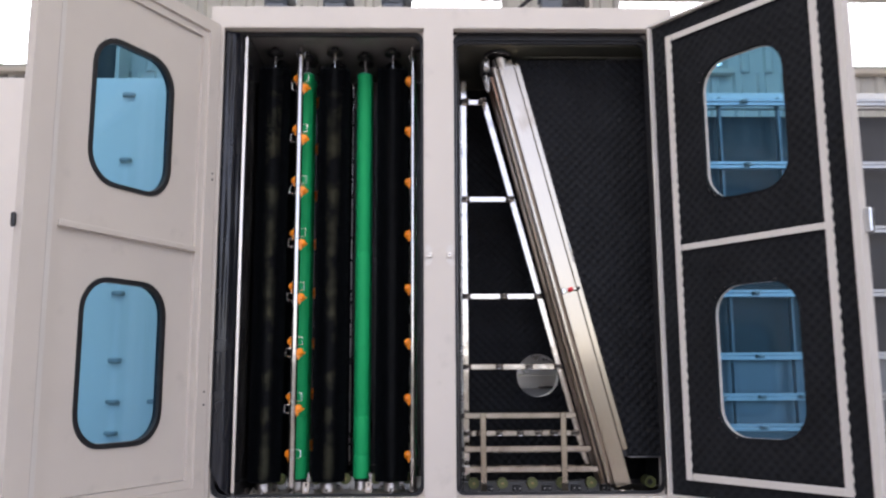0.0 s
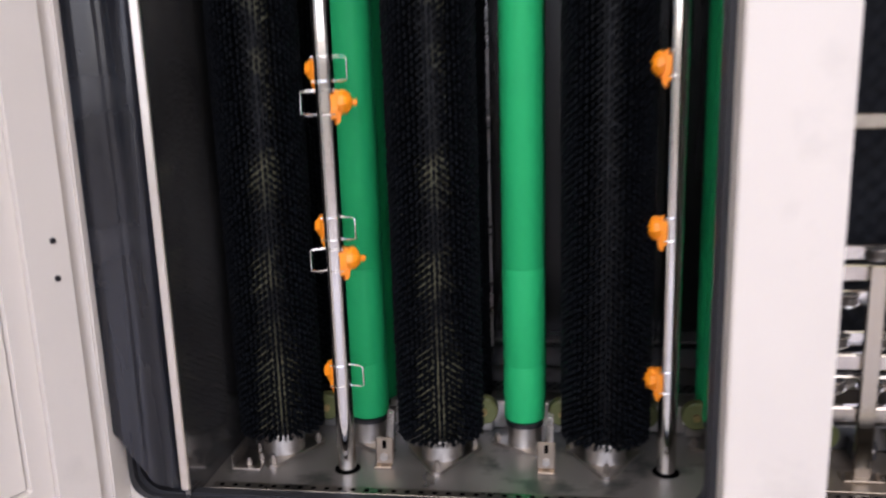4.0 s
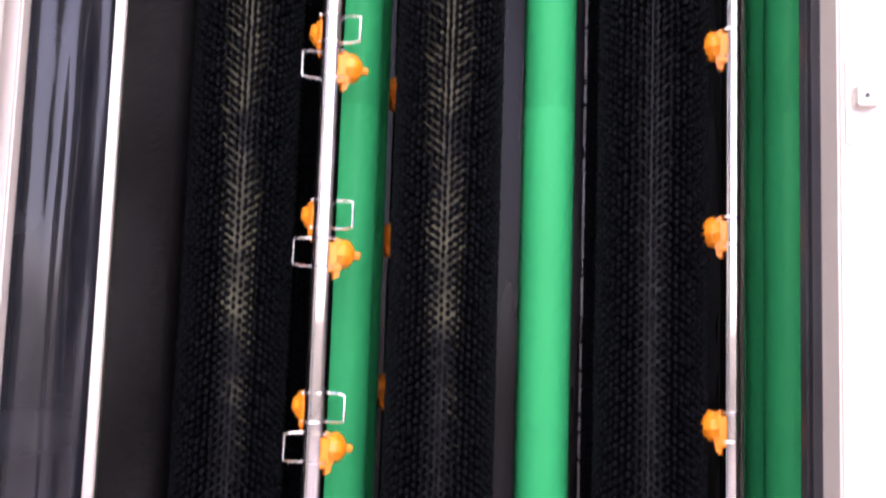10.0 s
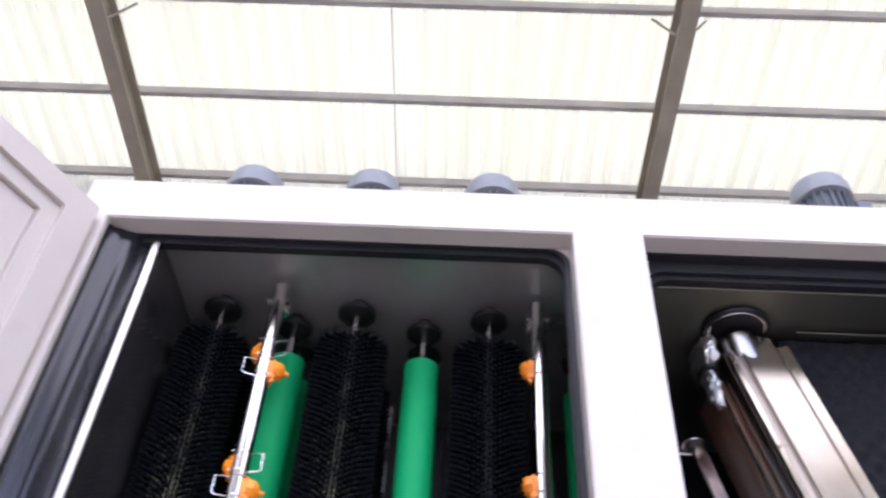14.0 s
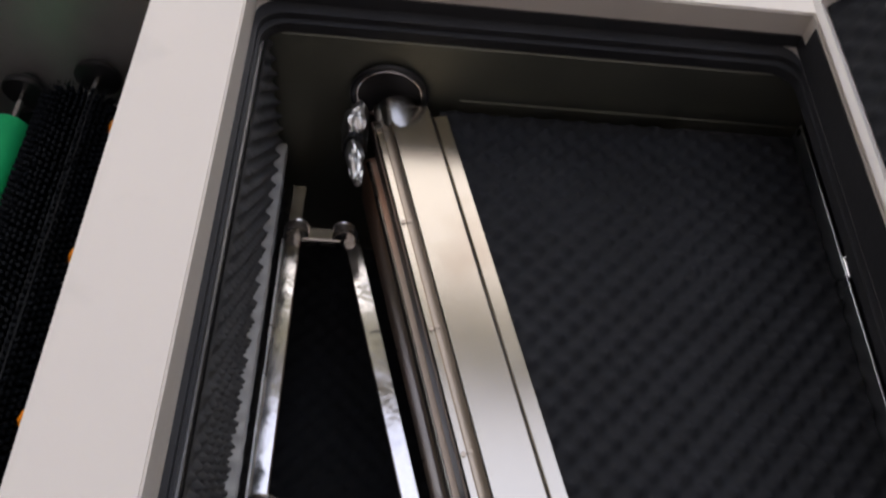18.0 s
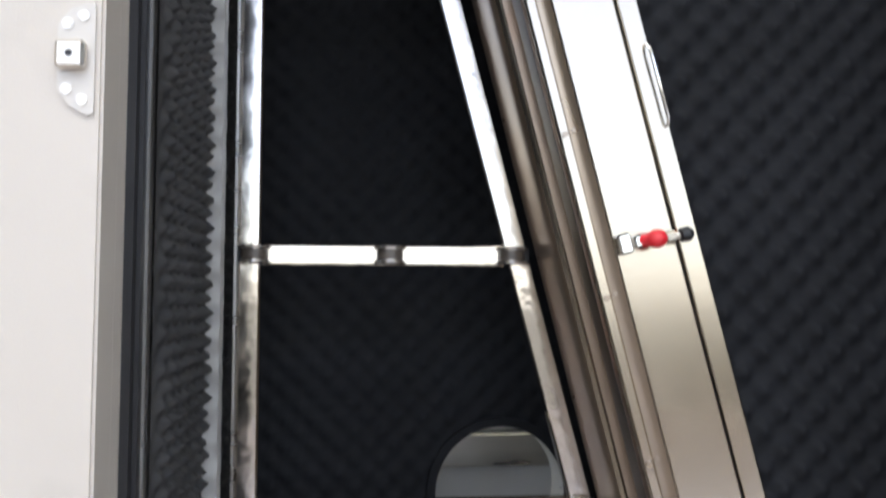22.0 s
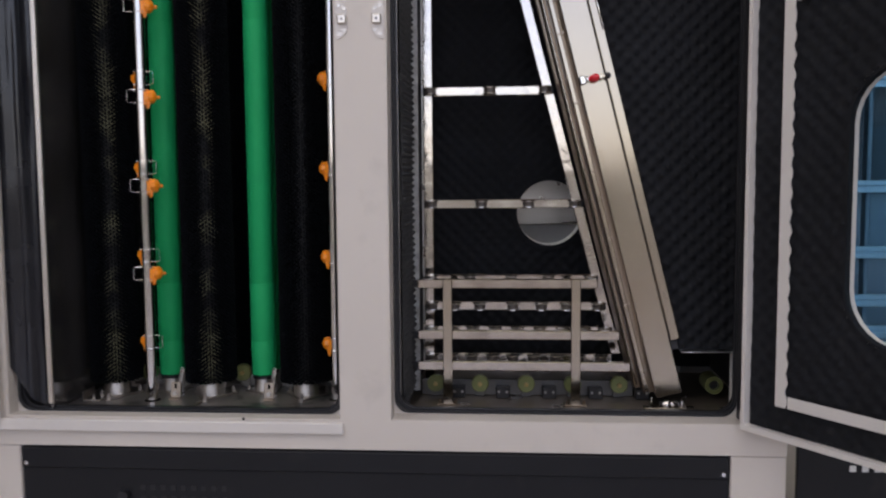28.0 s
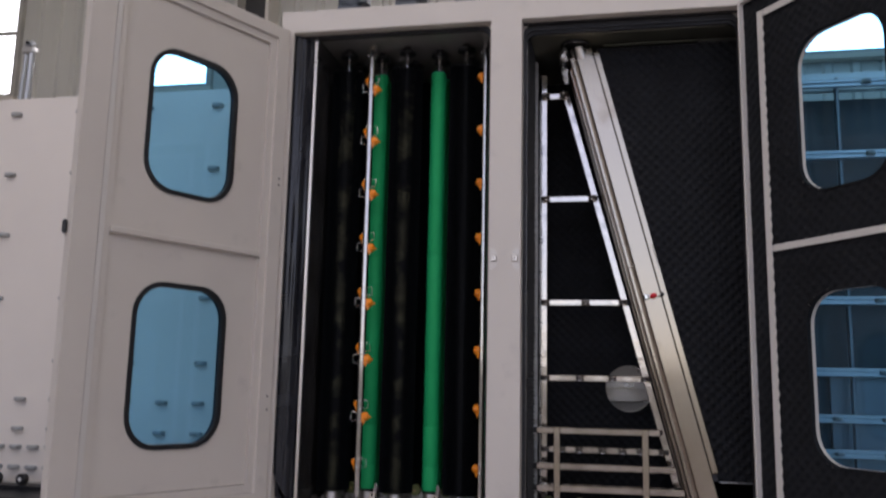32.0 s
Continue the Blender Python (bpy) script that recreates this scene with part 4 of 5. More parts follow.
def spring_latch(x, y):
    t = thing("spring_latch", (x, y, FZ), "small steel bracket with a tension spring beside the roller bearing", "bracket", "spring brackets")
    lean = pose(0, -0.012, 0.003, -9, 0, 0)
    bm = bmesh.new()
    box(bm, -0.016, 0.016, -0.002, 0.002, 0.0, 0.050, 0.0015, m=lean)
    box(bm, -0.016, 0.016, -0.030, -0.010, 0.0, 0.004, 0.001)
    for s in (-1, 1):
        box(bm, s * 0.016 - 0.001, s * 0.016 + 0.001, 0.0, 0.010, 0.004, 0.046, 0.0005, m=lean)
    part("bracket", bm, SEAM_STEEL, t, "slotted angle bracket", local=True)
    part("slot", box(bmesh.new(), -0.0038, 0.0038, -0.0032, -0.0022, 0.030, 0.045, 0.0, m=lean), HOLE, t, local=True)
    part("nut", rod(bmesh.new(), lean @ Vector((0, -0.0021, 0.014)), lean @ Vector((0, -0.010, 0.014)), 0.0075, 6), FLANGE_STEEL, t, local=True)
    part("screw", rod(bmesh.new(), lean @ Vector((0, -0.010, 0.014)), lean @ Vector((0, -0.014, 0.014)), 0.004, 10), FLANGE_STEEL, t, local=True)
    pts = [(0.006 + 0.0065 * math.cos(k * 0.785), 0.012 + k * 0.00036, 0.044 + k * 0.00062 + 0.0065 * math.sin(k * 0.785)) for k in range(72)]
    part("spring", wire(bmesh.new(), pts, 0.0012, 5), FLANGE_STEEL, t, local=True)
    part("post", rod(bmesh.new(), (0.006, 0.036, 0.0), (0.006, 0.036, 0.085), 0.006, 10), STEEL, t, local=True)
    return t


s0 = spring_latch(0.422, 0.236)
copy_thing(s0, pose(0.727, 0.238, FZ))


def floor_bracket():
    t = thing("pipe_bracket", (0.150, 0.20, FZ), "low steel plate bracket with small bolts on the chamber floor", "bracket")
    part("plate", box(bmesh.new(), -0.012, 0.04, -0.02, 0.06, 0.0, 0.004, 0.001), FLANGE_STEEL, t, local=True)
    part("upright", box(bmesh.new(), -0.015, -0.0122, -0.02, 0.06, 0.0, 0.03, 0.001), FLANGE_STEEL, t, local=True)
    for x, y in ((0.012, 0.0), (0.03, 0.02), (0.012, 0.06)):
        part("bolt", bolt(bmesh.new(), x, y, 0.004, 0.006, 0.014), FLANGE_STEEL, t, local=True)


floor_bracket()


def carrier_track(xs_w, y, z, floor, r=0.028, metal=STEEL):
    """A row of pale wheels on one low beam."""
    t = thing("carrier_track", (sum(xs_w) / len(xs_w), y + 0.035, floor), "low steel carrier beam with a row of pale green wheels", "conveyor track", "carrier tracks")
    part("beam", box(bmesh.new(), min(xs_w) - 0.05, max(xs_w) + 0.05, y + 0.03, y + 0.05, floor + 0.001, z + 0.004, 0.002), metal, t)
    inv = t.matrix_basis.inverted()
    tyre = mesh_of("carrier_wheel", lathe(bmesh.new(), [(0.012, -0.013), (r - 0.003, -0.013), (r, -0.010), (r, 0.010), (r - 0.003, 0.013), (0.012, 0.013)], n=26, m=pose(0, 0, 0, 90, 0, 0)), PALE_WHEEL)
    axle = mesh_of("axle", rod(bmesh.new(), (0, -0.02, 0), (0, 0.03, 0), 0.007, 10), BRASS)
    mount = mesh_of("mount", box(bmesh.new(), -0.016, 0.016, 0.015, 0.028, floor - z + 0.001, 0.006, 0.001), metal)
    for x in xs_w:
        w = piece("carrier_wheel", tyre, t, inv @ pose(x, y, z), "pale green urethane wheel")
        for nm, me in (("axle", axle), ("mount", mount)):
            o = new(nm, me)
            o.parent = w
    return t


carrier_track((0.275, 0.455, 0.60, 0.756, 0.915, 1.015), 0.372, 0.899, FZ)


# ---- spray pipes ----
def nozzle_meshes():
    bm = bmesh.new()
    # ball-joint cap, tilted a little downwards, and its tip
    cap = [(0.010, 0.010), (0.0165, 0.013), (0.0195, 0.019), (0.0215, 0.026), (0.0205, 0.032), (0.0165, 0.038), (0.012, 0.0415), (0.0068, 0.0425), (0.0066, 0.050), (0.0045, 0.0525)]
    lathe(bm, cap, n=9, m=pose(0, 0, 0.003, 0, 97, 0))
    # saddle that grips the tube, with a tapered tail and two side lugs
    sad = [(0.0135, 0.022), (0.022, 0.018), (0.026, 0.004), (0.024, -0.016), (0.019, -0.034), (0.0135, -0.038), (0.011, -0.020), (0.011, 0.012)]
    plate(bm, sad, -0.012, 0.012)
    for s in (-1, 1):
        box(bm, 0.005, 0.016, s * 0.0155 - 0.002, s * 0.0155 + 0.002, -0.016, 0.014, 0.001)
        box(bm, 0.004, 0.018, s * 0.0130 - 0.003, s * 0.0130 + 0.003, -0.028, -0.014, 0.001)
    bmesh.ops.subdivide_edges(bm, edges=[e for e in bm.edges if e.calc_length() > 0.012], cuts=1)
    for v in bm.verts:
        v.co += 0.0022 * noise.noise_vector(v.co * 70)
    body = mesh_of("nozzle", bm, ORANGE, 28)
    bm = bmesh.new()
    pts = [(0.013, -0.0185, 0.020)]
    for s, zz in ((1, 0.020), (-1, -0.020)):
        arc = [(0.0188 * math.cos(radians(a)), 0.0188 * math.sin(radians(a)), zz) for a in range(-60, -181, -20)]
        out = [(-0.034, 0.0, zz), (-0.045, 0.0, zz * 0.90)]
        pts += (arc + out) if s > 0 else (out[::-1] + arc[::-1])
    pts.append((0.013, -0.0185, -0.020))
    wire(bm, pts, 0.0015, 6)
    other = wire(bmesh.new(), [(x, -y, z) for x, y, z in pts], 0.0015, 6)
    near = bmesh.new()
    bands = [[(0.0188 * math.cos(radians(a)), 0.0188 * math.sin(radians(a)), zz) for a in range(60, 201, 20)] for zz in (0.020, -0.020)]
    wire(near, bands[0] + bands[1][::-1], 0.0014, 6)
    return body, mesh_of("clip", bm, CHROME), mesh_of("clip", other, CHROME), mesh_of("clip", near, CHROME)


NOZZLE, CLIP, CLIP_TURNED, CLIP_SHORT = nozzle_meshes()


def spray_pipe(x, y, rows, label, short=False):
    """rows: (height, turn) of each nozzle."""
    t = thing("spray_pipe", (x, y, FZ), label, "pipe", "spray pipes")
    part("pipe", rod(bmesh.new(), (0, 0, 0.004), (0, 0, 2.29), 0.0172, 24), PIPE_STEEL, t, "polished steel tube", local=True)
    part("floor_hole", lathe(bmesh.new(), [(0.0245, 0.0005), (0.0245, 0.0012), (0.0235, 0.0014), (0.0175, 0.0016)], n=24), HOLE, t, "flat black disc painted as the hole round the tube foot", local=True)
    part("saddle", box(bmesh.new(), -0.022, 0.022, 0.006, 0.030, 2.225, 2.262, 0.004), CHROME, t, local=True)
    for s in (-1, 1):
        part("saddle_bolt", rod(bmesh.new(), (s * 0.021, -0.012, 2.243), (s * 0.021, 0.012, 2.243), 0.005, 8), CHROME, t, local=True)
    part("top_bracket", box(bmesh.new(), -0.014, 0.014, 0.018, 0.024, 2.262, 2.304, 0.001), STEEL, t, local=True)
    for z, a in rows:
        n = piece("nozzle", NOZZLE, t, pose(0.0022 * math.cos(radians(a)), 0.0022 * math.sin(radians(a)), z - FZ, 0, 0, a), "orange plastic spray nozzle")
        c = new("clip", CLIP_SHORT if short else CLIP if -90 < a < 90 else CLIP_TURNED)
        c.parent = n
        if not short and not -90 < a < 90:
            c.matrix_basis = pose(0, 0, 0, 0, 0, 33)
        tagged(c, "sprung steel wire clip")
    return t


rows = [(2.958 - 0.2747 * k, 134) for k in range(8)] + [(2.907 - 0.2757 * k, 19) for k in range(7)]
spray_pipe(0.355, 0.203, rows, "polished upright spray pipe with orange nozzles on both sides")
spray_pipe(0.944, 0.235, [(2.958 - 0.2762 * k, 163) for k in range(8)], "polished upright spray pipe with a row of orange nozzles", True)
spray_pipe(0.427, 0.50, [(2.926 - 0.2662 * k, -158) for k in range(8)], "polished spray pipe with orange nozzles behind the rollers")


# ---- right chamber: drying ----
dry = thing("drying_chamber", (1.7, 0.45, 0.81), "drying chamber of dull steel lined with black studded foam", "chamber")
part("left_wall", box(bmesh.new(), 1.158, 1.168, 0.102, 0.784, 0.83, 3.098, 0.001), LINER, dry)
part("right_wall", box(bmesh.new(), 2.240, 2.248, 0.06, 0.784, 0.83, 3.098, 0.001), BACKING, dry)
part("ceiling_sheet", box(bmesh.new(), 1.158, 2.248, 0.110, 0.784, 3.100, 3.110, 0.001), HOOD_STEEL, dry)
part("floor_sheet", box(bmesh.new(), 1.158, 2.248, 0.104, 0.784, 0.80, 0.8155, 0.001), TRAY_STEEL, dry)
part("raised_floor", box(bmesh.new(), 1.20, 2.187, 0.228, 0.60, 0.817, 0.824, 0.001), TRAY_STEEL, dry, "folded stainless floor tray")
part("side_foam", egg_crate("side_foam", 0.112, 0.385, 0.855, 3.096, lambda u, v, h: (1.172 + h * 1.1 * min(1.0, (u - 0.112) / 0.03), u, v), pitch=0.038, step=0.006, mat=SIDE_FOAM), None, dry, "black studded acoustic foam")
strip_bm = bmesh.new()
rows = []
for j in range(300):
    z = 0.84 + 2.24 * j / 299
    w = max(0.0, 0.25 + 0.5 * math.sin(2 * math.pi * z / 0.046 + 1.6 * noise.noise((0, 0, z * 6))) + 0.5 * noise.noise((5, 2, z * 22)))
    dx = 0.003 * noise.noise((3, 1, z * 40))
    rows.append([strip_bm.verts.new(p) for p in ((1.174, 0.388 - 0.008 * w, z), (1.1945 + 0.4 * dx, 0.389 - 0.008 * w, z), (1.1955 + 0.4 * dx, 0.411, z), (1.174, 0.413, z))])
for a, c in zip(rows, rows[1:]):
    for k in range(3):
        strip_bm.faces.new((a[k], a[k + 1], c[k + 1], c[k]))
part("foam_strip", strip_bm, FOAM_TAPE, dry, "pale strip along the foam edge")
ruff = bmesh.new()
rows = []
for j in range(420):
    z = 0.845 + 2.2 * j / 419
    dx, dy = 0.008 * noise.noise((7, 1, z * 38)), 0.010 * noise.noise((2, 9, z * 30))
    rows.append([ruff.verts.new(p) for p in ((1.173, 0.414, z), (1.186 + dx, 0.420 + dy, z), (1.190 + dx, 0.432 + dy, z), (1.174, 0.446, z))])
for a, c in zip(rows, rows[1:]):
    for k in range(3):
        ruff.faces.new((a[k], a[k + 1], c[k + 1], c[k]))
part("foam_cut_edge", ruff, GREY_FOAM, dry, "torn black edge of the foam", smooth=0)
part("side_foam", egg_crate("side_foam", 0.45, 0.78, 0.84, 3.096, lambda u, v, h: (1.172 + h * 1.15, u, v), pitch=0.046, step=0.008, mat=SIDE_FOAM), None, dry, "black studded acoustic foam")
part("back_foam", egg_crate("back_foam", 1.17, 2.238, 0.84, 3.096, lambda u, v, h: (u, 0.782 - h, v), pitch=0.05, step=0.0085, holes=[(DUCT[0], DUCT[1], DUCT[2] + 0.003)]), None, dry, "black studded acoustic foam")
def knife_right(z):
    return 1.494 + 0.2515 * (3.085 - z)


part("front_foam", egg_crate("front_foam", 1.5, 2.209, 1.012, 3.084, lambda u, v, h: (u, 0.262 - h, v), left=knife_right, step=0.0075), None, dry, "black studded acoustic foam")
part("foam_panel", sweep(bmesh.new(), [(knife_right(1.012) - 0.03, 0.270), (2.210, 0.270), (2.210, 0.277), (knife_right(1.012) - 0.03, 0.277)], 1.008, 3.098), BACKING, dry)
part("panel_edge", box(bmesh.new(), 2.2105, 2.2145, 0.224, 0.272, 1.006, 3.09, 0.0005), ALU, dry, "thin bright panel edge")
part("panel_edge", box(bmesh.new(), 2.02, 2.2095, 0.236, 0.272, 1.004, 1.0075, 0.0005), ALU, dry, "thin bright panel edge")
part("ceiling_edge", box(bmesh.new(), 1.53, 2.2095, 0.2295, 0.2335, 3.0845, 3.0875, 0.0), HOOD_STEEL, dry)
for z in (2.755, 1.135):
    bm = bmesh.new()
    wire(bm, [(2.2175, 0.226, z - 0.022), (2.2175, 0.215, z - 0.015), (2.2175, 0.215, z + 0.015), (2.2175, 0.226, z + 0.022)], 0.002, 5)
    box(bm, 2.2155, 2.2245, 0.224, 0.228, z - 0.02, z + 0.02, 0.001)
    part("hook", bm, CHROME, dry)
part("corner_post", box(bmesh.new(), 2.184, 2.212, 0.30, 0.314, 0.824, 1.003, 0.002), PAINT_EDGE, dry)
bm = bmesh.new()
seg = 40
for r0, y0, y1 in ((DUCT[2] - 0.0005, 0.772, 0.87),):
    lo, hi = [], []
    for k in range(seg):
        a = 2 * math.pi * k / seg
        lo.append(bm.verts.new((DUCT[0] + r0 * math.cos(a), y0, DUCT[1] + r0 * math.sin(a))))
        hi.append(bm.verts.new((DUCT[0] + r0 * math.cos(a), y1, DUCT[1] + r0 * math.sin(a))))
    for k in range(seg):
        bm.faces.new((lo[k], lo[(k + 1) % seg], hi[(k + 1) % seg], hi[k]))
lip = [[(DUCT[0] + q * math.cos(2 * math.pi * k / 48), DUCT[1] + q * math.sin(2 * math.pi * k / 48)) for k in range(48)] for q in (DUCT[2] + 0.016, DUCT[2])]
part("foam_edge", ring(bmesh.new(), lip[0], lip[1], 0.766, 0.781), FOAM, dry, smooth=0)
part("duct_collar", bm, WHITE_PLASTIC, dry, "short round sheet-metal duct through the back", smooth=60)
perforated("drain_plate", 1.20, 2.20, 0.11, 0.225, 0.8175, 5, 0.022, 0.0055, "perforated steel drain plate along the sill", DRY_FLOOR)

# roller frame that guides the sheet
frame_y = 0.475
ladder = thing("roller_frame", (1.45, frame_y, 0.824), "polished steel frame with guide rollers on its rungs", "frame")
part("left_post", box(bmesh.new(), 1.206, 1.238, 0.47, 0.492, 0.826, 3.04, 0.003), MIRROR_BAR, ladder)
part("left_post_lip", box(bmesh.new(), 1.200, 1.2055, 0.466, 0.49, 0.90, 2.9, 0.001), STEEL, ladder)


def right_post_x(z):
    return 1.337 + 0.2615 * (2.918 - z)


bm = bmesh.new()
za, zb_ = 0.95, 2.945
vs = [bm.verts.new((right_post_x(z) + dx, y, z)) for z in (za, zb_) for dx in (-0.0175, 0.0175) for y in (0.47, 0.492)]
for f in ((0, 1, 3, 2), (4, 6, 7, 5), (0, 4, 5, 1), (2, 3, 7, 6), (0, 2, 6, 4), (1, 5, 7, 3)):
    bm.faces.new([vs[i] for i in f])
bmesh.ops.bevel(bm, geom=list(bm.edges), offset=0.003, segments=1, affect="EDGES")
part("sloping_post", bm, MIRROR_BAR, ladder)
ROLLER = mesh_of("guide_roller", lathe(bmesh.new(), [(0.006, -0.0130), (0.0215, -0.0130), (0.0238, -0.0115), (0.0232, -0.0085), (0.0185, -0.0075), (0.0185, 0.0075), (0.0232, 0.0085), (0.0238, 0.0115), (0.0215, 0.0130), (0.006, 0.0130)], n=22), PALE_ROLLER)
ROLLER_BAND = mesh_of("hub_band", lathe(bmesh.new(), [(0.0186, -0.0072), (0.0196, -0.0060), (0.0196, 0.0060), (0.0186, 0.0072)], n=18), DARK_ROLLER)
bm = bmesh.new()
box(bm, -0.0275, 0.0275, 0.0085, 0.0108, -0.0130, 0.0130, 0.0006)
# A black plate stands in for the shaded slot in the rung.
YOKE = mesh_of("slot", bm, BLACK_PLASTIC)
l_inv = ladder.matrix_basis.inverted()
RUNGS = ((2.918, (1.230, 1.323)), (2.365, (1.230, 1.467)), (1.832, (1.230, 1.428, 1.611)), (1.457, (1.230, 1.399, 1.557, 1.710)),
         (1.204, (1.230, 1.358, 1.499, 1.624, 1.762)), (1.112, (1.230, 1.307, 1.393, 1.504, 1.600, 1.685, 1.788)),
         (1.028, (1.230, 1.295, 1.37, 1.445, 1.52, 1.595, 1.67, 1.745, 1.81)), (0.934, (1.230, 1.295, 1.365, 1.435, 1.505, 1.575, 1.65, 1.725, 1.80)))
for z, xs_r in RUNGS:
    part("rung", box(bmesh.new(), 1.239, right_post_x(z) - 0.018, 0.468, 0.484, z - 0.0155, z + 0.0155, 0.003), MIRROR_BAR, ladder)
    for x in xs_r:
        m = l_inv @ pose(x, 0.461, z)
        r = piece("guide_roller", ROLLER, ladder, m, "small bright guide roller before a black plate drawn as its slot")
        for nm, me in (("hub_band", ROLLER_BAND), ("slot", YOKE)):
            o = new(nm, me)
            o.parent = r

# front guard rack
rack = thing("guard_rack", (1.5, 0.29, 0.824), "low polished steel guard rack of three flat bars on two posts", "rack")
for z, x1 in ((1.21, 1.768), (1.046, 1.838), (0.946, 1.872)):
    part("bar", box(bmesh.new(), 1.20, x1, 0.283, 0.303, z - 0.015, z + 0.015, 0.003), RACK_BAR, rack)
    part("bar_end", box(bmesh.new(), 1.178, 1.1995, 0.286, 0.300, z - 0.012, z + 0.012, 0.002), BLACK_PLASTIC, rack)
for x in (1.296, 1.70):
    part("post", box(bmesh.new(), x - 0.015, x + 0.015, 0.273, 0.2825, 0.826, 1.226, 0.002), KNIFE_STEEL, rack)
    part("foot", box(bmesh.new(), x - 0.035, x + 0.035, 0.26, 0.30, 0.8245, 0.8285, 0.001), SEAM_STEEL, rack)
    for s in (-1, 1):
        part("bolt", bolt(bmesh.new(), x + s * 0.026, 0.272, 0.8285, 0.006, 0.014), SEAM_STEEL, rack)

carrier_track((1.25, 1.396, 1.547, 1.697, 1.847), 0.362, 0.872, 0.824, metal=DARK_STEEL)
for x in (1.25, 1.396, 1.547, 1.697, 1.847):
    bl = thing("bearing_block", (x + 0.075, 0.358, 0.824), "small dark bearing block with two bolts between the wheels", "bearing", "bearing blocks")
    part("block", box(bmesh.new(), -0.022, 0.022, -0.006, 0.03, 0.0, 0.036, 0.002), BLACK_PLASTIC, bl, local=True)
    for s in (-1, 1):
        part("bolt", rod(bmesh.new(), (s * 0.013, -0.006, 0.022), (s * 0.013, -0.012, 0.022), 0.004, 8), STEEL, bl, local=True)
end = thing("carrier_roller", (2.15, 0.37, 0.842), "pale green hollow urethane roller beyond the air knife", "roller")
part("sleeve", ring(bmesh.new(), [(0.029 * math.cos(radians(k * 15)), 0.030 + 0.029 * math.sin(radians(k * 15))) for k in range(24)], [(0.016 * math.cos(radians(k * 15)), 0.030 + 0.016 * math.sin(radians(k * 15))) for k in range(24)], -0.01, 0.075), PALE_WHEEL, end, local=True)
part("core", rod(bmesh.new(), (0, 0.005, 0.030), (0, 0.09, 0.030), 0.0158, 16), BLACK_PLASTIC, end, local=True)


# ---- air knives ----
TILT = math.degrees(math.atan(0.2515))


def front_knife(at):
    t = thing("air_knife", at, "sloping stainless steel air knife with bolted seam and broad face", "air knife", "air knives", turn=(0, -TILT, 0))
    z1 = 2.28
    part("rear_tube", sweep(bmesh.new(), [(-0.008, -0.030), (0.026, -0.034), (0.026, 0.030), (0.004, 0.030), (-0.006, 0.018), (-0.010, 0.0)], 0.02, z1 - 0.02), TUBE_STEEL, t, "rounded stainless air tube, dark reflections put into its brown", local=True, smooth=40)
    part("seam_flange", box(bmesh.new(), -0.006, 0.010, -0.042, -0.0305, 0.03, z1 - 0.03, 0.003), KNIFE_STEEL, t, local=True)
    slope = [(0.0105, -0.0375), (0.015, -0.0385), (0.021, -0.042), (0.026, -0.046), (0.026, 0.06), (0.0105, 0.06)]
    part("shoulder", sweep(bmesh.new(), slope, 0.02, z1 - 0.02), SEAM_STEEL, t, local=True, smooth=40)
    part("face_plate", box(bmesh.new(), 0.0265, 0.1055, -0.048, 0.06, 0.0, z1 - 0.008, 0.0015), KNIFE_STEEL, t, "broad flat stainless face plate", local=True)
    part("side_strip", box(bmesh.new(), 0.1090, 0.1385, -0.046, 0.0, 0.165, z1 - 0.035, 0.003), KNIFE_STEEL, t, "narrow stainless side strip", local=True)
    part("neck", rod(bmesh.new(), (1.424, 0.292, 3.02), (1.409, 0.276, 3.0965), 0.046, 36), NECK_STEEL, t, "polished round neck of the knife below the hood", smooth=40)
    part("seam_gap", box(bmesh.new(), 0.1060, 0.1085, -0.040, 0.0, 0.165, z1 - 0.02, 0), BLACK_PLASTIC, t, local=True)
    for k in range(11):
        z = 2.225 - k * 0.2135
        part("bolt", rod(bmesh.new(), (0.002, -0.042, z), (0.002, -0.0455, z), 0.0042, 8), SEAM_STEEL, t, local=True)
        part("bolt", rod(bmesh.new(), (0.015, -0.038, z + 0.003), (0.015, -0.0415, z + 0.003), 0.0028, 8), SEAM_STEEL, t, local=True)
    part("pull_handle", wire(bmesh.new(), [(0.130, -0.044, 1.246), (0.132, -0.054, 1.244), (0.133, -0.058, 1.236), (0.134, -0.058, 1.148), (0.133, -0.054, 1.140), (0.131, -0.044, 1.137)], 0.002, 6), CHROME, t, local=True)
    bm = bmesh.new()
    box(bm, 0.028, 0.046, -0.064, -0.0485, 0.992, 1.018, 0.003)
    box(bm, 0.046, 0.058, -0.070, -0.052, 0.996, 1.012, 0.003)
    rod(bm, (0.050, -0.062, 1.004), (0.104, -0.074, 0.999), 0.0042, 10)
    rod(bm, (0.088, -0.071, 1.0), (0.097, -0.073, 0.9995), 0.0075, 6)
    v = part("drain_valve", bm, CHROME, t, "small bright drain valve with a red knob", local=True)
    part("red_knob", ball(bmesh.new(), (0.073, -0.074, 1.002), 0.0125, 16, (1.1, 1, 0.95)), RED, v, "glossy red knob", local=True)
    part("red_collar", rod(bmesh.new(), (0.053, -0.063, 1.004), (0.066, -0.070, 1.003), 0.0065, 12, 0.009), RED, v, local=True)
    part("plug", lathe(bmesh.new(), [(0.006, 0.0), (0.009, 0.002), (0.0095, 0.012), (0.006, 0.017)], n=14, m=Matrix.Translation((0.102, -0.0735, 0.999)) @ pose(0, 0, 0, 0, 93, 0)), BLACK_PLASTIC, v, local=True)
    return t


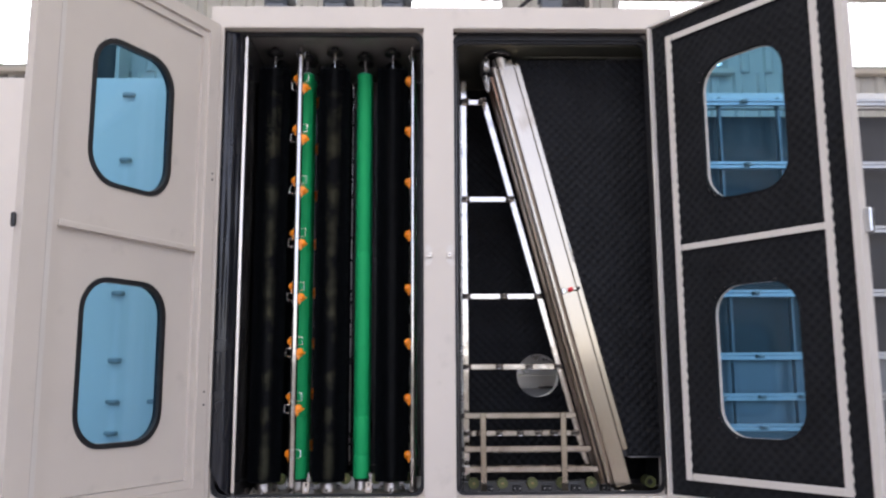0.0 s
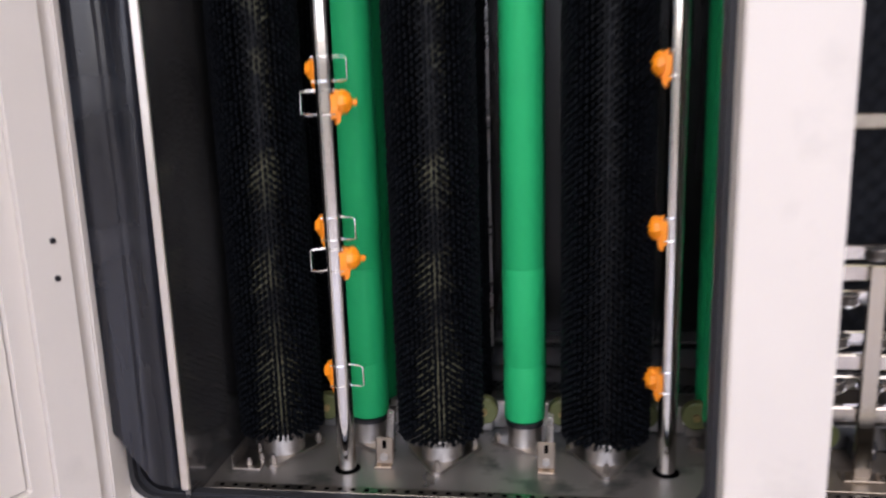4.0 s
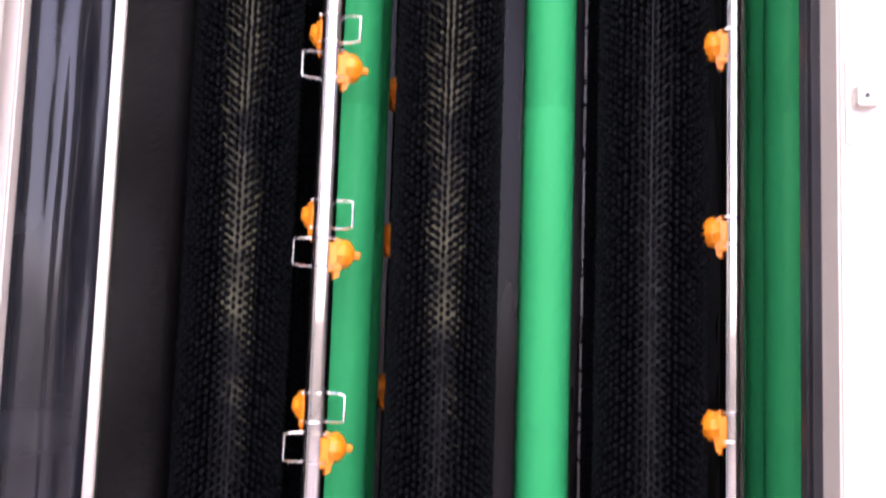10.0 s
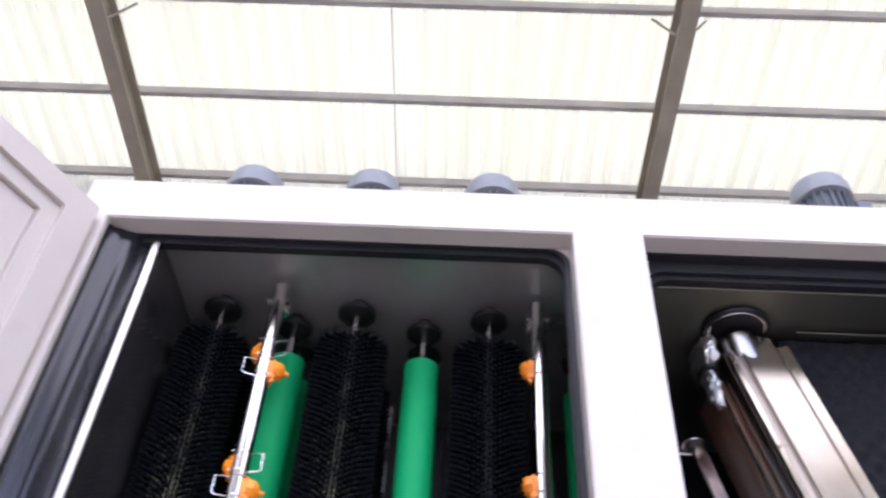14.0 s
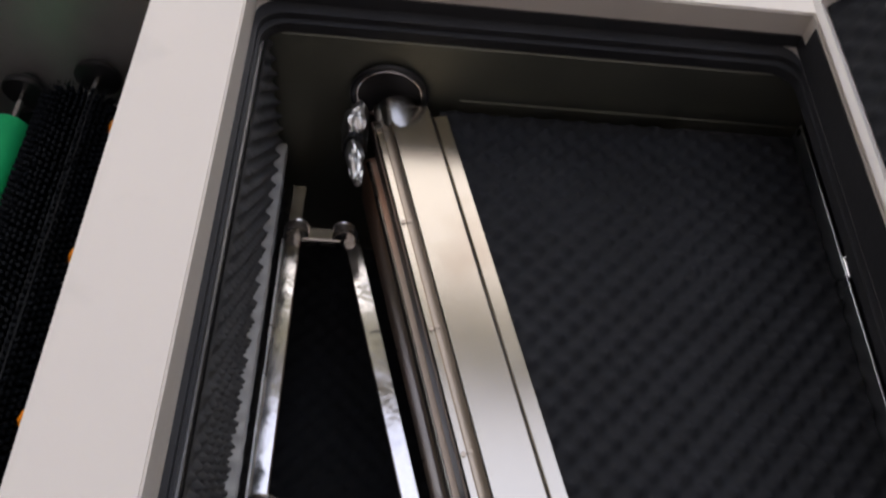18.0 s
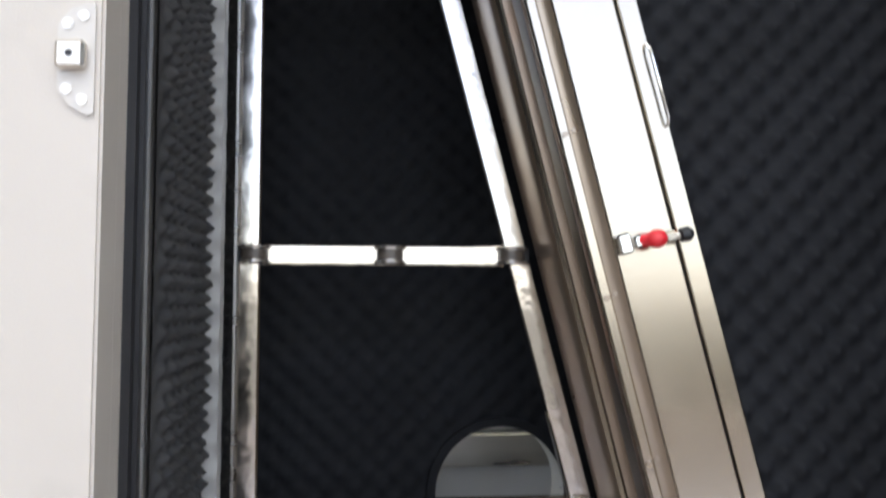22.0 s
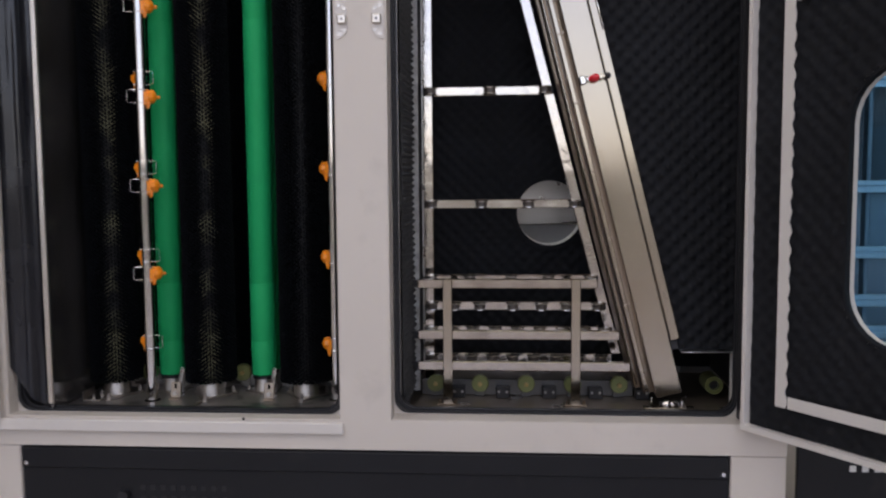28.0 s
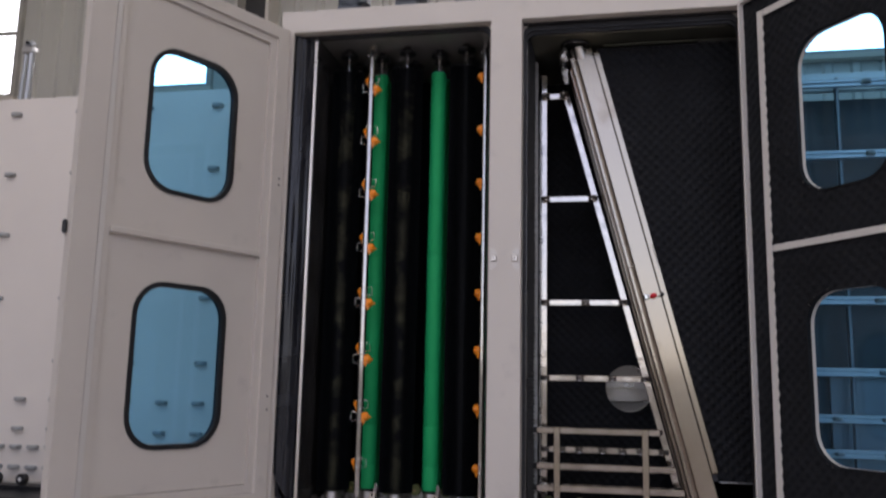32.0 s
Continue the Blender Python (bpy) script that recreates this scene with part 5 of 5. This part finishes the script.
def rear_knife(at):
    """The box-shaped second knife: its browned left side shows between the frame and the front knife."""
    t = thing("air_knife", at, "rear box-shaped stainless air knife browned by heat", "air knife", "air knives", turn=(0, -TILT, 0))
    z1 = 2.235
    bm = bmesh.new()
    prof = [(-0.0255, 0.1745), (-0.0255, 0.080), (-0.0245, 0.064), (-0.0225, 0.054), (-0.0190, 0.048), (-0.013, 0.046), (0.09, 0.046), (0.09, 0.1745)]
    part("casing", sweep(bm, prof, 0.02, z1), RUST_STEEL, t, "heat-browned stainless casing with a rounded edge", local=True, smooth=50)
    part("folded_edge", sweep(bmesh.new(), [(-0.0215, 0.0455), (-0.0165, 0.0415), (-0.013, 0.0415), (-0.013, 0.0455)], 0.03, z1 - 0.01), KNIFE_STEEL, t, "bright folded edge", local=True)
    for k in range(10):
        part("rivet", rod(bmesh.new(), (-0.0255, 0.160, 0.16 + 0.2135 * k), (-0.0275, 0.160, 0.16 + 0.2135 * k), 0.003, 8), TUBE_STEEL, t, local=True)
    return t


front_knife((1.922, 0.293, 0.852))
rear_knife((1.922, 0.293, 0.852))
foot = thing("knife_foot", (1.985, 0.24, 0.824), "polished adjustable foot plate under the air knife", "bracket")
part("cross_plate", box(bmesh.new(), -0.078, 0.078, -0.02, 0.016, 0.0005, 0.009, 0.002), KNIFE_STEEL, foot, local=True)
bm = ball(bmesh.new(), (0.004, 0.016, 0.012), 0.03, 16, (1.1, 0.7, 0.55))
for v in bm.verts:
    v.co += 0.004 * noise.noise_vector(v.co * 60)
part("clamp", bm, MIRROR_BAR, foot, local=True)
for x, y, h in ((-0.05, 0.03, 0.03), (0.045, 0.02, 0.034), (0.0, -0.003, 0.026), (0.06, 0.05, 0.03), (0.02, 0.004, 0.03)):
    part("bolt", bolt(bmesh.new(), x, y, 0.0, 0.007, h), CHROME, foot, local=True)


port = thing("hose_port", (1.395, 0.236, 3.098), "black rimmed round port in the hood above the air knife", "port")
circ = [(math.cos(2 * math.pi * k / 40), math.sin(2 * math.pi * k / 40)) for k in range(40)]
# A black disc under the closed hood paints the port's dark inside.
part("opening", lathe(bmesh.new(), [(0.066, -0.002), (0.066, 0.001)], n=40), BLACK_PLASTIC, port, "black disc drawn as the dark opening", local=True)
part("rim", wire(bmesh.new(), [(0.070 * c, 0.070 * s, -0.006) for c, s in circ], 0.006, 8, True), BLACK_PLASTIC, port, "black rubber rim", local=True)
part("clamp_ring", wire(bmesh.new(), [(0.062 * c, 0.062 * s, -0.008) for c, s in circ], 0.0025, 6, True), CHROME, port, "bright clamp ring", local=True)
hose = thing("foil_hose", (1.335, 0.31, 3.099), "crumpled silver foil sleeve round the rear knife neck under the hood", "hose")
bm = bmesh.new()
lathe(bm, [(0.022, -0.082), (0.027, -0.074), (0.031, -0.056), (0.028, -0.040), (0.030, -0.022), (0.024, -0.004), (0.020, 0.0)], n=30)
bmesh.ops.subdivide_edges(bm, edges=list(bm.edges), cuts=2)
for v in bm.verts:
    v.co += Vector((v.co.x, v.co.y, 0)).normalized() * 0.013 * noise.noise(v.co * 42)
    v.co.x, v.co.y = v.co.x * 0.85, v.co.y * 1.9
part("sleeve", bm, FOIL, hose, local=True, smooth=0)
part("strap", lathe(bmesh.new(), [(0.024, -0.096), (0.027, -0.094), (0.027, -0.084), (0.024, -0.082)], n=28, m=Matrix.Diagonal((0.85, 1.8, 1, 1))), BLACK_PLASTIC, hose, "black strap round the sleeve", local=True)
bm = bmesh.new()
lathe(bm, [(0.006, -0.178), (0.012, -0.165), (0.015, -0.145), (0.019, -0.125), (0.020, -0.105), (0.018, -0.096)], n=26)
bmesh.ops.subdivide_edges(bm, edges=list(bm.edges), cuts=2)
for v in bm.verts:
    v.co += Vector((v.co.x, v.co.y, 0)).normalized() * 0.010 * noise.noise(v.co * 50)
    v.co.x, v.co.y = v.co.x * 0.9 - 0.10 * (v.co.z + 0.096), v.co.y * 1.3 - 0.012
part("tail", bm, FOIL, hose, "torn foil end", local=True, smooth=0)


# ---- on the roof of the machine ----
def gear_motor(x, y):
    t = thing("gear_motor", (x, y, 3.256), "slate grey upright gear motor with a round fan cowl", "motor", "gear motors")
    bm = bmesh.new()
    box(bm, -0.075, 0.075, -0.075, 0.075, 0.0, 0.016, 0.003)
    box(bm, -0.058, 0.058, -0.058, 0.058, 0.017, 0.115, 0.010)
    part("gearbox", bm, MOTOR, t, local=True)
    for sx in (-1, 1):
        for sy in (-1, 1):
            part("bolt", bolt(bmesh.new(), sx * 0.063, sy * 0.063, 0.016, 0.007, 0.018), CHROME, t, local=True)
    bm = bmesh.new()
    rod(bm, (0, 0, 0.116), (0, 0, 0.21), 0.056, 32)
    part("finned_body", bm, MOTOR, t, local=True)
    fin = mesh_of("fin", box(bmesh.new(), 0.0555, 0.066, -0.0018, 0.0018, 0.122, 0.205, 0), MOTOR)
    for k in range(22):
        piece("fin", fin, t, pose(0, 0, 0, 0, 0, 360 * k / 22))
    part("fan_cowl", lathe(bmesh.new(), [(0.062, 0.205), (0.073, 0.21), (0.0735, 0.245), (0.068, 0.265), (0.05, 0.276), (0.0, 0.278)], n=32), MOTOR_CAP, t, "paler grey fan cowl", local=True)
    part("terminal_box", box(bmesh.new(), 0.058, 0.10, -0.04, 0.04, 0.13, 0.195, 0.005), MOTOR, t, local=True)
    return t


m0 = gear_motor(0.215, 0.235)
for x, y in ((0.528, 0.235), (0.84, 0.235), (1.675, 0.19)):
    copy_thing(m0, pose(x, y, 3.256))
cable = thing("motor_cable", (1.5, 0.24, 3.256), "black rubber cable looping to the motor", "cable")
part("cable", wire(bmesh.new(), [(1.30, 0.30, 3.268), (1.42, 0.26, 3.30), (1.50, 0.23, 3.35), (1.56, 0.215, 3.40), (1.60, 0.205, 3.42)], 0.011, 8), BLACK_PLASTIC, cable)
cable = thing("motor_cable", (1.8, 0.24, 3.256), "black rubber cable hanging from the motor", "cable")
part("cable", wire(bmesh.new(), [(1.775, 0.205, 3.44), (1.82, 0.205, 3.42), (1.86, 0.22, 3.34), (1.90, 0.26, 3.268)], 0.008, 8), BLACK_PLASTIC, cable)


# ---- conveyors on both sides ----
def disc_roller_mesh():
    bm = bmesh.new()
    lathe(bm, [(0.006, -0.010), (0.020, -0.009), (0.022, -0.006), (0.022, 0.006), (0.020, 0.009), (0.006, 0.010)], n=16)
    return mesh_of("roller", bm, ROLLER_GREY)


DISC = disc_roller_mesh()
bm = bmesh.new()
lathe(bm, [(0.006, -0.012), (0.020, -0.011), (0.023, -0.006), (0.023, 0.006), (0.020, 0.011), (0.006, 0.012)], n=20)
for v in bm.verts:
    v.co.x *= 1.55
OVAL = mesh_of("roller", bm, FOAM_TAPE)
left_conv = thing("side_conveyor", (-2.2, 0.46, 0.0), "upright infeed conveyor with a beige backboard set with small grey rollers", "conveyor")
for a, b in ((-3.64, -2.78), (-2.776, -1.472), (-1.468, -0.08)):
    part("backboard", box(bmesh.new(), a, b, 0.475, 0.495, 0.84, 3.055, 0.002), BOARD, left_conv, "beige painted backboard")
part("board_edge", box(bmesh.new(), -1.469, -1.463, 0.462, 0.4745, 0.84, 3.05, 0.001), ALU, left_conv)
part("top_rail", box(bmesh.new(), -3.64, -0.08, 0.4965, 0.55, 3.0, 3.05, 0.003), PAINT, left_conv)
lc_inv = left_conv.matrix_basis.inverted()
for z, step in ((2.955, 0.43), (2.585, 0.43), (2.225, 0.43), (1.855, 0.43), (1.5, 0.43), (1.287, 0.215), (1.126, 0.215), (1.027, 0.1075), (0.918, 0.1075)):
    x = -1.487 - step * math.floor(2.1 / step)
    while x < -0.12:
        piece("roller", OVAL, left_conv, lc_inv @ pose(x, 0.468, z), "small grey guide roller in an oval cup")
        x += step
bm = bmesh.new()
lathe(bm, [(0.010, -0.018), (0.027, -0.018), (0.031, -0.014), (0.031, 0.014), (0.027, 0.018), (0.010, 0.018)], n=20, m=pose(0, 0, 0, 90, 0, 0))
BLACK_WHEEL = mesh_of("wheel", bm, BLACK_PLASTIC)
HUB = mesh_of("hub", rod(bmesh.new(), (0, -0.024, 0), (0, 0.02, 0), 0.010, 12), WHITE_PLASTIC)
x = -3.45
while x < -0.15:
    w = piece("wheel", BLACK_WHEEL, left_conv, lc_inv @ pose(x, 0.37, 0.866), "black rubber carrier wheel")
    o = new("hub", HUB)
    o.parent = w
    x += 0.157
part("wheel_beam", box(bmesh.new(), -3.6, -0.08, 0.34, 0.47, 0.76, 0.834, 0.003), PANEL, left_conv)
vb = part("service_panel", box(bmesh.new(), -3.6, -0.075, 0.02, 0.035, 0.60, 0.815, 0.002), PANEL, left_conv, "anthracite service panel, light through its vents painted as pale tiles")
part("top_tray", box(bmesh.new(), -3.6, -0.075, 0.036, 0.339, 0.80, 0.812, 0.002), PANEL, left_conv)
for k in range(20):
    for z in (0.765, 0.735):
        piece("vent", lit_hole_me, vb, lc_inv @ pose(-0.20 - k * 0.034 - (1.1 if k > 11 else 0), 0.0195, z))
part("red_button", rod(bmesh.new(), (-0.115, 0.02, 0.70), (-0.115, 0.012, 0.70), 0.007, 14), RED, left_conv)
part("floor_beam", box(bmesh.new(), -3.6, -0.075, 0.38, 0.46, 0.53, 0.598, 0.003), PAINT, left_conv)
for x in (-3.4, -1.8, -0.25):
    part("leg", box(bmesh.new(), x - 0.05, x + 0.05, 0.36, 0.46, 0.0, 0.529, 0.003), PAINT, left_conv)
cyl = thing("lift_cylinder", (-1.92, 0.524, 3.0505), "small steel cylinder standing over the conveyor backboard", "cylinder")
part("tube", rod(bmesh.new(), (0.012, 0, 0.0), (0.018, 0, 0.31), 0.020, 16), RAIL_ALU, cyl, local=True)
part("rod", rod(bmesh.new(), (-0.034, 0, 0.0), (-0.022, 0, 0.31), 0.011, 12), RAIL_ALU, cyl, local=True)
part("head", box(bmesh.new(), -0.045, 0.045, -0.025, 0.025, 0.31, 0.355, 0.008), STEEL, cyl, local=True)
part("clevis", box(bmesh.new(), -0.030, 0.030, -0.02, 0.02, 0.3555, 0.39, 0.008), RAIL_ALU, cyl, local=True)
part("clevis_pin", rod(bmesh.new(), (0.0, -0.034, 0.373), (0.0, 0.034, 0.373), 0.010, 12), BLACK_PLASTIC, cyl, local=True)

right_conv = thing("side_conveyor", (3.9, 0.46, 0.0), "upright outfeed conveyor of aluminium rails with rollers before a dark backing", "conveyor")
RAILS = (2.923, 2.56, 2.197, 1.845, 1.507, 1.292, 1.133, 1.03, 0.93)
rc_inv = right_conv.matrix_basis.inverted()
for z in RAILS:
    bm = bmesh.new()
    box(bm, 2.29, 5.6, 0.47, 0.49, z - 0.020, z - 0.003, 0.002)
    box(bm, 2.29, 5.6, 0.47, 0.49, z + 0.003, z + 0.020, 0.002)
    box(bm, 2.29, 5.6, 0.478, 0.488, z - 0.003, z + 0.003, 0)
    part("rail", bm, RAIL_ALU, right_conv, "double aluminium rail")
    step = 0.43 if z > 1.4 else 0.215
    x = 2.795 - step * (1 if z < 1.4 else 0)
    while x < 5.5:
        piece("roller", DISC, right_conv, rc_inv @ pose(x, 0.464, z), "small grey guide roller")
        x += step
for x in (2.33, 2.665, 3.0, 3.9, 4.8, 5.55):
    part("post", box(bmesh.new(), x - 0.008, x + 0.008, 0.4915, 0.53, 0.0, 2.96, 0.003), DARK_ALU, right_conv)
part("lower_sheet", box(bmesh.new(), 2.58, 5.6, 0.575, 0.585, 0.86, 1.50, 0.002), DARK_ALU, right_conv, "dull grey lower sheet")
part("top_cover", box(bmesh.new(), 2.29, 5.6, 0.532, 0.57, 2.905, 2.998, 0.003), WHITE_PLASTIC, right_conv, "white cover along the top")
part("backing", box(bmesh.new(), 2.29, 5.6, 0.60, 0.612, 0.86, 2.88, 0.002), BACKING, right_conv, "dark grey backing sheet")
rp = part("service_panel", box(bmesh.new(), 2.30, 5.6, 0.02, 0.035, 0.30, 0.80, 0.002), PANEL, right_conv, "anthracite service panel, light through its vents painted as pale tiles")
part("top_tray", box(bmesh.new(), 2.30, 5.6, 0.036, 0.45, 0.786, 0.798, 0.002), PANEL, right_conv)
for k in range(16):
    for z in (0.754, 0.722):
        piece("vent", lit_hole_me, rp, rc_inv @ pose(2.452 + k * 0.034, 0.0195, z))
x = 2.4
while x < 5.5:
    w = piece("wheel", BLACK_WHEEL, right_conv, rc_inv @ pose(x, 0.40, 0.862), "black rubber carrier wheel")
    o = new("hub", HUB)
    o.parent = w
    x += 0.157
part("wheel_beam", box(bmesh.new(), 2.30, 5.6, 0.38, 0.46, 0.799, 0.83, 0.002), PANEL, right_conv)

# what the duct looks out on
bench = thing("rear_bench", (1.6, 1.6, 0.0), "pale grey steel bench cabinet behind the machine", "cabinet")
part("body", box(bmesh.new(), 0.7, 2.7, 1.42, 2.0, 0.0, 1.335, 0.004), BENCH, bench)
part("rail", box(bmesh.new(), 0.68, 2.72, 1.40, 2.0, 1.3355, 1.42, 0.004), STEEL, bench)
part("top", box(bmesh.new(), 0.66, 2.74, 1.44, 2.0, 1.4205, 1.75, 0.004), ALU, bench)
